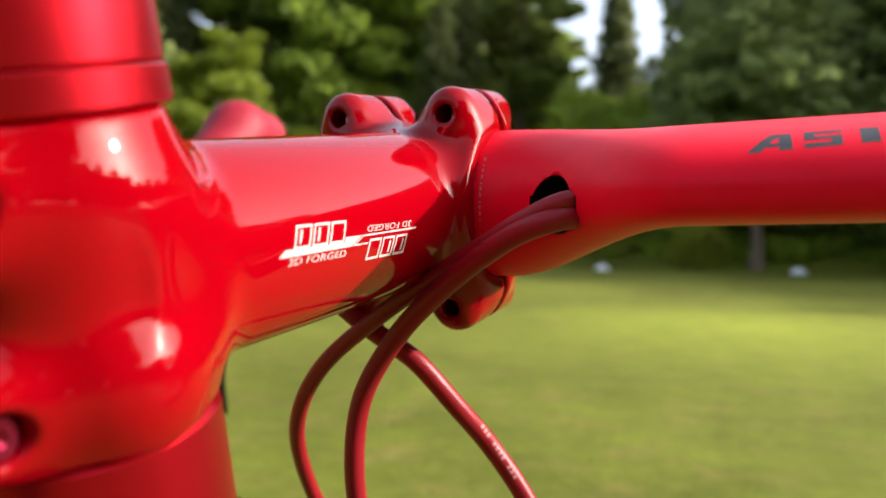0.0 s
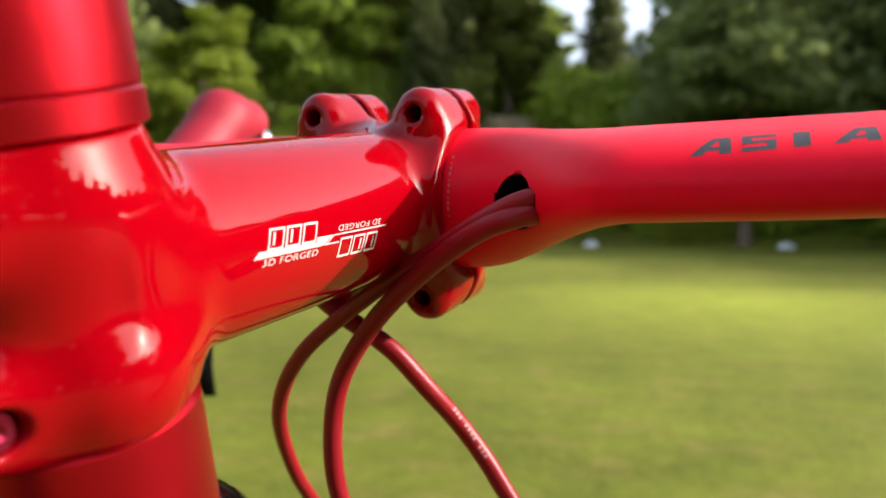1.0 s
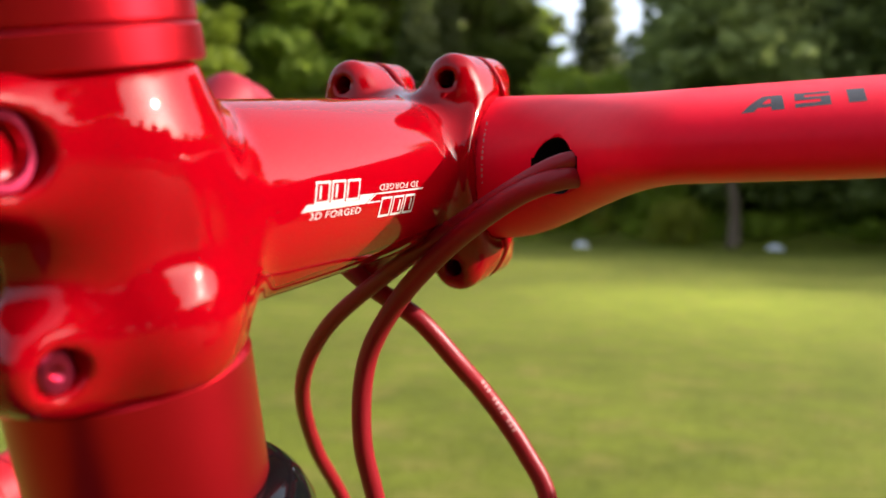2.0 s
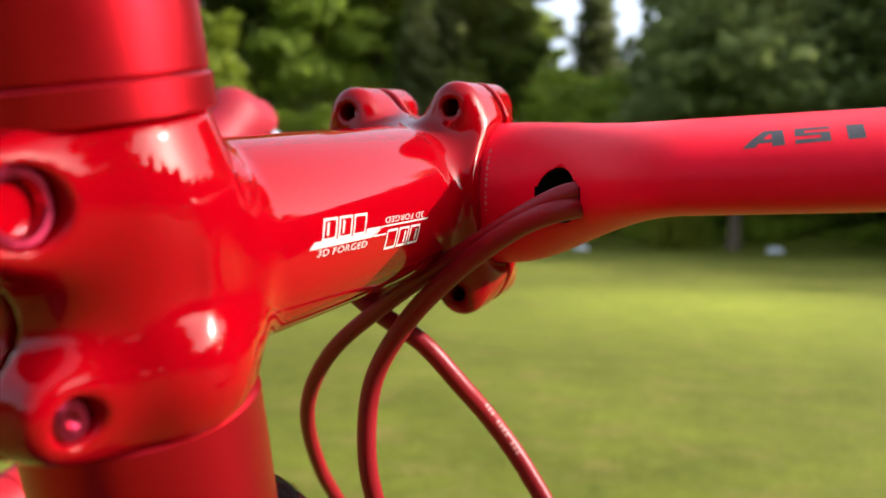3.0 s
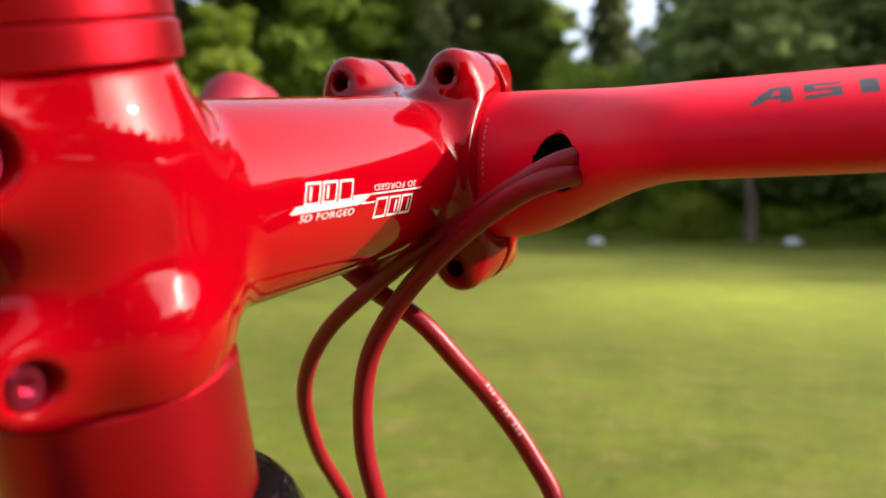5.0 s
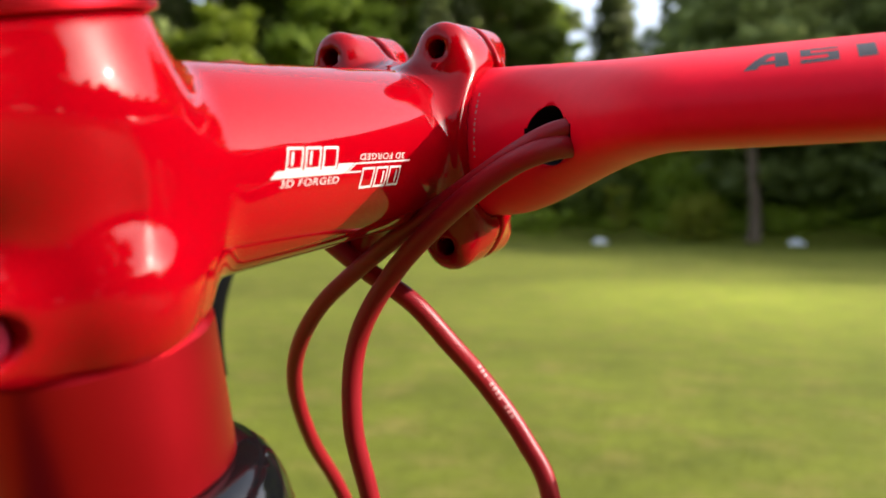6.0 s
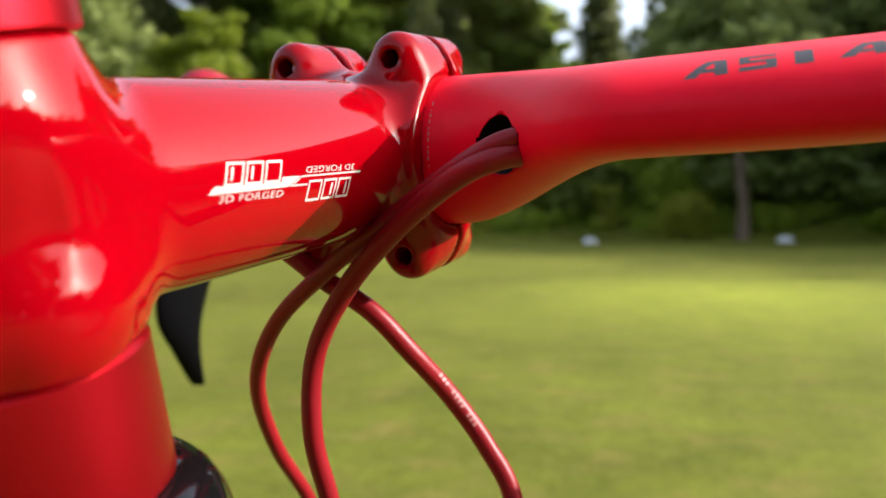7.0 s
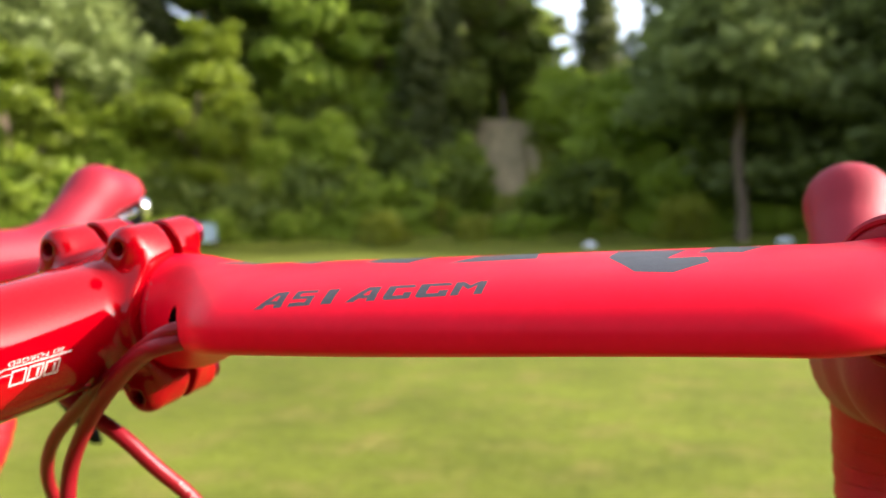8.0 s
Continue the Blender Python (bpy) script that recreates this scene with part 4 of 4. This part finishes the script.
def fir_tree(name, tall, spread, leaves, label, seed, clear=0.12, count=9000, size=0.24):
    """A conifer: straight trunk and drooping tiers of boughs."""
    rng = random.Random(seed)
    t = thing(name, (0, 0, 0), label, "tree", "trees round the field")
    part("trunk", tube([Vector((0.12 * math.sin(k * 0.9), 0.10 * math.sin(k * 1.3), -0.3 + tall * k / 24)) for k in range(25)], lambda u: tall * (0.014 * (1 - 0.93 * u) + 0.006 * (1 - u) ** 24) + 0.02, 10), bark, t)
    blobs = []
    tiers = 20
    for k in range(tiers):
        u = clear + (1 - clear) * k / tiers
        reach = spread * (1 - ((u - clear) / (1 - clear)) ** 1.25) + 0.25
        for q in range(6):
            a = q * 1.047 + k * 0.6 + rng.uniform(-.3, .3)
            l = reach * rng.uniform(0.7, 1.1)
            if k % 3 == 0 and q % 2 == 0:
                part("limb", tube([Vector((0, 0, tall * u)), Vector((l * math.cos(a) * 0.9, l * math.sin(a) * 0.9, tall * u - l * 0.2))], lambda v: 0.06 - 0.045 * v, 5), bark, t)
            for e in (0.45, 0.9):
                blobs.append(((l * e * math.cos(a), l * e * math.sin(a), tall * u - l * e * 0.22), (l * 0.32 + 0.15, l * 0.32 + 0.15, 0.22 + l * 0.08), l))
    total = sum(b[2] for b in blobs)
    finish_mesh("crown", leaf_cloud([(c, r, s / total) for c, r, s in blobs], count, size, seed, 0.35), leaves, t, smooth=False)
    return t


def bush(name, tall, spread, leaves, label, seed, count=2500, size=0.13):
    rng = random.Random(seed)
    t = thing(name, (0, 0, 0), label, "shrub", "shrubs along the bank")
    blobs = []
    for k in range(9):
        a, q = rng.uniform(0, 6.28), rng.uniform(0.1, 0.75)
        r = spread * rng.uniform(0.3, 0.5)
        c = (spread * q * math.cos(a), spread * q * math.sin(a), tall * rng.uniform(0.35, 0.8))
        part("stem", tube([Vector((c[0] * 0.2, c[1] * 0.2, -0.1)), Vector(c)], lambda v: 0.035 - 0.02 * v, 5), bark, t)
        blobs.append((c, (r, r, tall * 0.28), r * r))
    blobs.append(((0, 0, tall * 0.3), (spread * 0.9, spread * 0.9, tall * 0.3), spread * spread * 0.5))
    total = sum(b[2] for b in blobs)
    finish_mesh("foliage", leaf_cloud([(c, r, s / total) for c, r, s in blobs], count, size, seed), leaves, t, smooth=False)
    return t


def at(bearing, far, turn=0.0, scale=1.0, sink=0.0):
    """A pose on the ground: bearing in degrees to the left of straight ahead, distance in metres."""
    x, y = -far * math.sin(radians(bearing)), far * math.cos(radians(bearing))
    return Matrix.Translation((x, y, height(x, y) - sink)) @ Matrix.Rotation(turn, 4, "Z") @ Matrix.Scale(scale, 4)


def plant(original, spots):
    """Sets the original at the first spot and copies at the others: (bearing, distance, scale)."""
    for k, (b, far, s) in enumerate(spots):
        m = at(b, far, k * 1.7 + b * 0.1, 1.0)
        if k == 0:
            original.matrix_basis = m
            original.scale = (s, s, s)
        else:
            c = copy_thing(original, m)
            c.scale = (s, s, s)


rng = random.Random(11)
bright = broad_tree("maple_tree", 10.5, 3.6, leaf_bright, "light green broad-leaved tree on the bank", 21, clear=0.06, count=9000, size=0.24)
plant(bright, [(39.5, 50, 1.0), (51.0, 48, 1.0), (47.5, 62, 1.3), (33.0, 70, 1.2)])
mid_a = broad_tree("oak_tree", 15, 5.2, leaf_mid, "tall mid-green broad-leaved tree on the bank", 33, clear=0.1, count=9500, size=0.34)
plant(mid_a, [(31.0, 57, 1.0), (44.5, 72, 1.2), (53.5, 64, 1.2), (23.5, 70, 1.15), (36.5, 66, 1.1), (27.0, 58, 0.9), (19.5, 80, 1.1), (49.0, 78, 1.3), (17.6, 74, 0.8)])
olive = broad_tree("chestnut_tree", 17, 5.4, leaf_olive, "tall olive-green broad-leaved tree on the bank", 47, clear=0.12, count=9500, size=0.34)
plant(olive, [(34.0, 62, 1.05), (28.0, 66, 1.1), (56.5, 58, 1.1), (20.8, 66, 1.0), (39.0, 78, 1.3), (30.5, 80, 1.3), (24.0, 84, 1.3), (18.4, 60, 0.72), (17.2, 72, 0.62)])
column = fir_tree("cypress_tree", 12.5, 2.1, leaf_dark, "narrow dark green conifer on the bank", 55, clear=0.03, count=8000, size=0.24)
plant(column, [(24.2, 53, 1.0), (43.0, 64, 1.5), (45.5, 66, 1.6), (11.8, 84, 1.5), (22.3, 56, 0.9), (52.5, 74, 1.7)])
fir = fir_tree("fir_tree", 21, 4.4, leaf_fir, "tall dark green conifer at the edge of the field", 61, clear=0.10, count=10000, size=0.36)
# firs past bearing -9 are out of view, added to block the sun
plant(fir, [(1.8, 50, 1.0), (5.4, 56, 1.05), (-2.5, 52, 1.05), (-6.5, 50, 1.15), (3.0, 78, 1.1), (0.0, 62, 1.2), (4.0, 68, 1.2), (-9.5, 54, 1.2), (-4.5, 64, 1.2), (-12.5, 51, 1.1), (-15.5, 50, 0.85), (-18.5, 50, 0.8), (-21.5, 50, 0.75), (-13.8, 60, 0.95)])

pine = fir_tree("pine_tree", 22, 4.6, leaf_fir, "tall conifer with a bare grey-brown lower trunk", 67, clear=0.36, count=9000, size=0.34)
plant(pine, [(2.6, 45.0, 1.0), (48.0, 52, 1.0), (26.0, 60, 1.0)])

shrub_a = bush("laurel_bush", 3.2, 2.2, leaf_shrub, "rounded green shrub on the bank", 71, count=1800, size=0.22)
shrub_b = bush("broom_bush", 2.4, 1.9, leaf_shrub, "bright yellow-green shrub at the foot of the bank", 83, count=1600, size=0.19)
shrub_c = bush("holly_bush", 3.0, 2.3, leaf_olive, "olive-green shrub on the bank", 87, count=1800, size=0.22)
spots_a = [(28, 49, 1.0), (21, 50, 0.8), (15.5, 50, 0.8), (12.5, 52, 1.0), (35, 52, 1.0), (8, 52, 0.8)]
spots_b = [(37.5, 47.5, 1.0), (33.5, 47.5, 0.9), (30, 47.5, 0.9), (16.8, 46.6, 0.7), (8.6, 47, 0.7), (3.9, 46.6, 0.65), (0.6, 47, 0.8), (41, 46.5, 0.9), (4.6, 47.5, 0.7), (44.5, 47, 1.0), (50, 46, 1.0), (20.3, 47.5, 0.6)]
spots_c = [(18.0, 47.5, 0.6), (24.0, 48.5, 0.8)]
for k in range(190):
    b, far = -13 + 75 * ((k * 0.618034) % 1.0), 49 + 36 * rng.random() ** 1.7
    if 15.2 < b < 21.6 and far < 63:
        continue
    if far > 66 and 9 < b < 17:
        s = rng.uniform(1.2, 1.6)
    else:
        s = rng.uniform(0.9, 1.7)
    (spots_a, spots_b, spots_c, spots_a)[k % 4].append((b, far, s))
for k in range(70):
    b, far = 21.8 + 36 * ((k * 0.618034 + 0.3) % 1.0), 47.5 + 13 * rng.random()
    (spots_b, spots_a, spots_b, spots_c)[k % 4].append((b, far, rng.uniform(0.7, 1.3)))
for b, far, s in ((9.5, 72, 1.7), (10.8, 76, 1.8), (12.2, 74, 1.7), (13.6, 78, 1.7), (15.0, 74, 1.7), (16.2, 80, 2.2), (11.6, 90, 1.8), (14.4, 92, 1.8)):
    spots_a.append((b, far, s))
plant(shrub_a, spots_a)
plant(shrub_b, spots_b)
plant(shrub_c, spots_c)
spirea = bush("spirea_bush", 2.4, 1.9, leaf_yellow, "yellow-green shrub at the edge of the lawn", 85, count=1800, size=0.17)
plant(spirea, [(6.2, 45.8, 1.0), (26.9, 45.9, 0.85), (20.6, 46.4, 0.7)])
young = broad_tree("young_tree", 3.2, 0.75, leaf_yellow, "slender young tree at the edge of the lawn", 97, clear=0.1, count=1600, size=0.12)
plant(young, [(11.4, 46.5, 0.95), (23.0, 47.5, 0.8)])
hedge = bush("hedge_bush", 1.4, 1.6, leaf_shrub, "low green shrub along the edge of the lawn", 91, count=1200, size=0.16)
plant(hedge, [(b, 47.4 + (k % 3) * 0.6, 0.8 + 0.3 * (k % 2)) for k, b in enumerate(range(-12, 58, 2))])

# the wood goes on all round the field
for k in range(34):
    b = 64 + k * 8.2
    far = 52 + rng.uniform(-4, 10)
    src = (mid_a, olive, fir if b < 240 else mid_a, bright)[k % 4]
    c = copy_thing(src, at(b, far, k * 2.1))
    s = rng.uniform(0.8, 1.05)
    c.scale = (s, s, s)


# more unseen trees behind; the closer ones on one side are added to darken reflections
for k, (b, far, s) in enumerate(((104, 34, 0.9), (113, 36, 0.9), (122, 40, 0.85), (131, 44, 0.85), (140, 46, 0.8), (149, 46, 0.8), (158, 46, 0.8), (167, 46, 0.8), (176, 46, 0.8), (185, 46, 0.8),
                                 (194, 46, 0.8), (203, 42, 0.85), (212, 32, 0.95), (222, 21, 1.0), (233, 18, 1.0), (245, 19, 1.0))):
    c = copy_thing((mid_a, olive)[k % 2], at(b, far, k * 1.3))
    c.scale = (s, s, s)


# two great chestnuts, added out of view to shade the conifers at the edge of the field
for k, (b, far, s) in enumerate(((-14.5, 53, 1.5), (-20.0, 57, 1.45))):
    c = copy_thing(olive, at(b, far, k * 2.2 + 0.4))
    c.scale = (s, s, s)


# an even row of broad-leaved trees along the side of the field, whose shade lies across the far lawn
for k in range(24):
    b = -16.5 - k * 3.9
    far = 40.0 - 1.5 * smooth_step(16, 40, -b) + 1.5 * smooth_step(40, 50, -b) - 4.0 * smooth_step(62, 80, -b) + rng.uniform(-0.5, 0.5)
    c = copy_thing((mid_a, olive, bright)[k % 3], at(b, far, k * 1.9))
    s = (12.0 + rng.uniform(-0.5, 0.5)) / (15.0, 17.0, 10.5)[k % 3]
    c.scale = (s, s, s)
for k in range(7):
    c = copy_thing((mid_a, olive)[k % 2], at(-13.5 - 3.4 * k, 44.5 - 0.4 * k, k * 2.3))
    s = 13.0 / (15.0, 17.0)[k % 2]
    c.scale = (s, s, s)


# ---- bare earth on the bank ----
def earth_patch():
    bm = bmesh.new()
    rows = []
    for j in range(15):
        row = []
        for i in range(13):
            b = 20.9 - 4.4 * i / 12 - 0.8 * (1 - j / 14) + 0.5 * noise.noise(Vector((i * 0.4, j * 0.4, 9)))
            far = 50.0 + 9.0 * j / 14
            wob = 0.35 * noise.noise(Vector((i * 0.5, j * 0.5, 3)))
            x, y = -far * math.sin(radians(b)), far * math.cos(radians(b))
            row.append(bm.verts.new((x, y, height(x, y) + 0.15 + wob + (0.35 if 2 < i < 10 and 2 < j < 12 else -0.2))))
        rows.append(row)
    for a, c in zip(rows, rows[1:]):
        for i in range(12):
            bm.faces.new((a[i], a[i + 1], c[i + 1], c[i]))
    return bm


tagged(finish("earth_bank", earth_patch(), soil), "bare brown earth slip on the wooded bank", "ground", kind="structure")


# ---- small things at the edge of the lawn ----
sign_white = material("sign_white", (0.35, 0.45, 0.50), 0.4)
mottle(sign_white, 6, (0.20, 0.29, 0.34), (0.31, 0.39, 0.43))
pale_stone = material("pale_stone", (0.72, 0.76, 0.80), 0.6)
mottle(pale_stone, 5, (0.60, 0.64, 0.68), (0.82, 0.84, 0.86))


def sign_board(m):
    t = thing("notice_board", (0, 0, 0), "pale blue notice board on two posts beside the lawn", "sign")
    bm = bmesh.new()
    bmesh.ops.create_cube(bm, size=1)
    bm.transform(Matrix.Translation((0, 0, 1.15)) @ Matrix.Diagonal((1.1, 0.05, 1.0, 1)))
    bmesh.ops.bevel(bm, geom=bm.edges[:], offset=0.015, segments=2, affect="EDGES")
    part("board", bm, sign_white, t, smooth=False)
    for x in (-0.42, 0.42):
        part("post", tube([Vector((x, 0.05, -0.1)), Vector((x, 0.05, 1.6))], 0.035, 10), bark, t)
    t.matrix_basis = m
    return t


sign_board(at(39.1, 45.5, radians(39)))


def stone(m, s):
    t = bmesh.new()
    bmesh.ops.create_icosphere(t, subdivisions=3, radius=0.5)
    for v in t.verts:
        v.co *= 1 + 0.22 * noise.noise(v.co * 2.3)
        v.co.z = max(-0.25, v.co.z * 0.8)
    ob = tagged(finish("boulder", t, pale_stone), "pale rounded boulder at the edge of the lawn", "rock", "boulders by the lawn")
    ob.matrix_basis = m
    ob.scale = (s, s, s * 0.9)
    return ob


stone(at(-0.1, 44.5, 0, 1.0, 0.05), 0.95)
stone(at(12.5, 42.0, 1.0, 1.0, 0.02), 0.78)
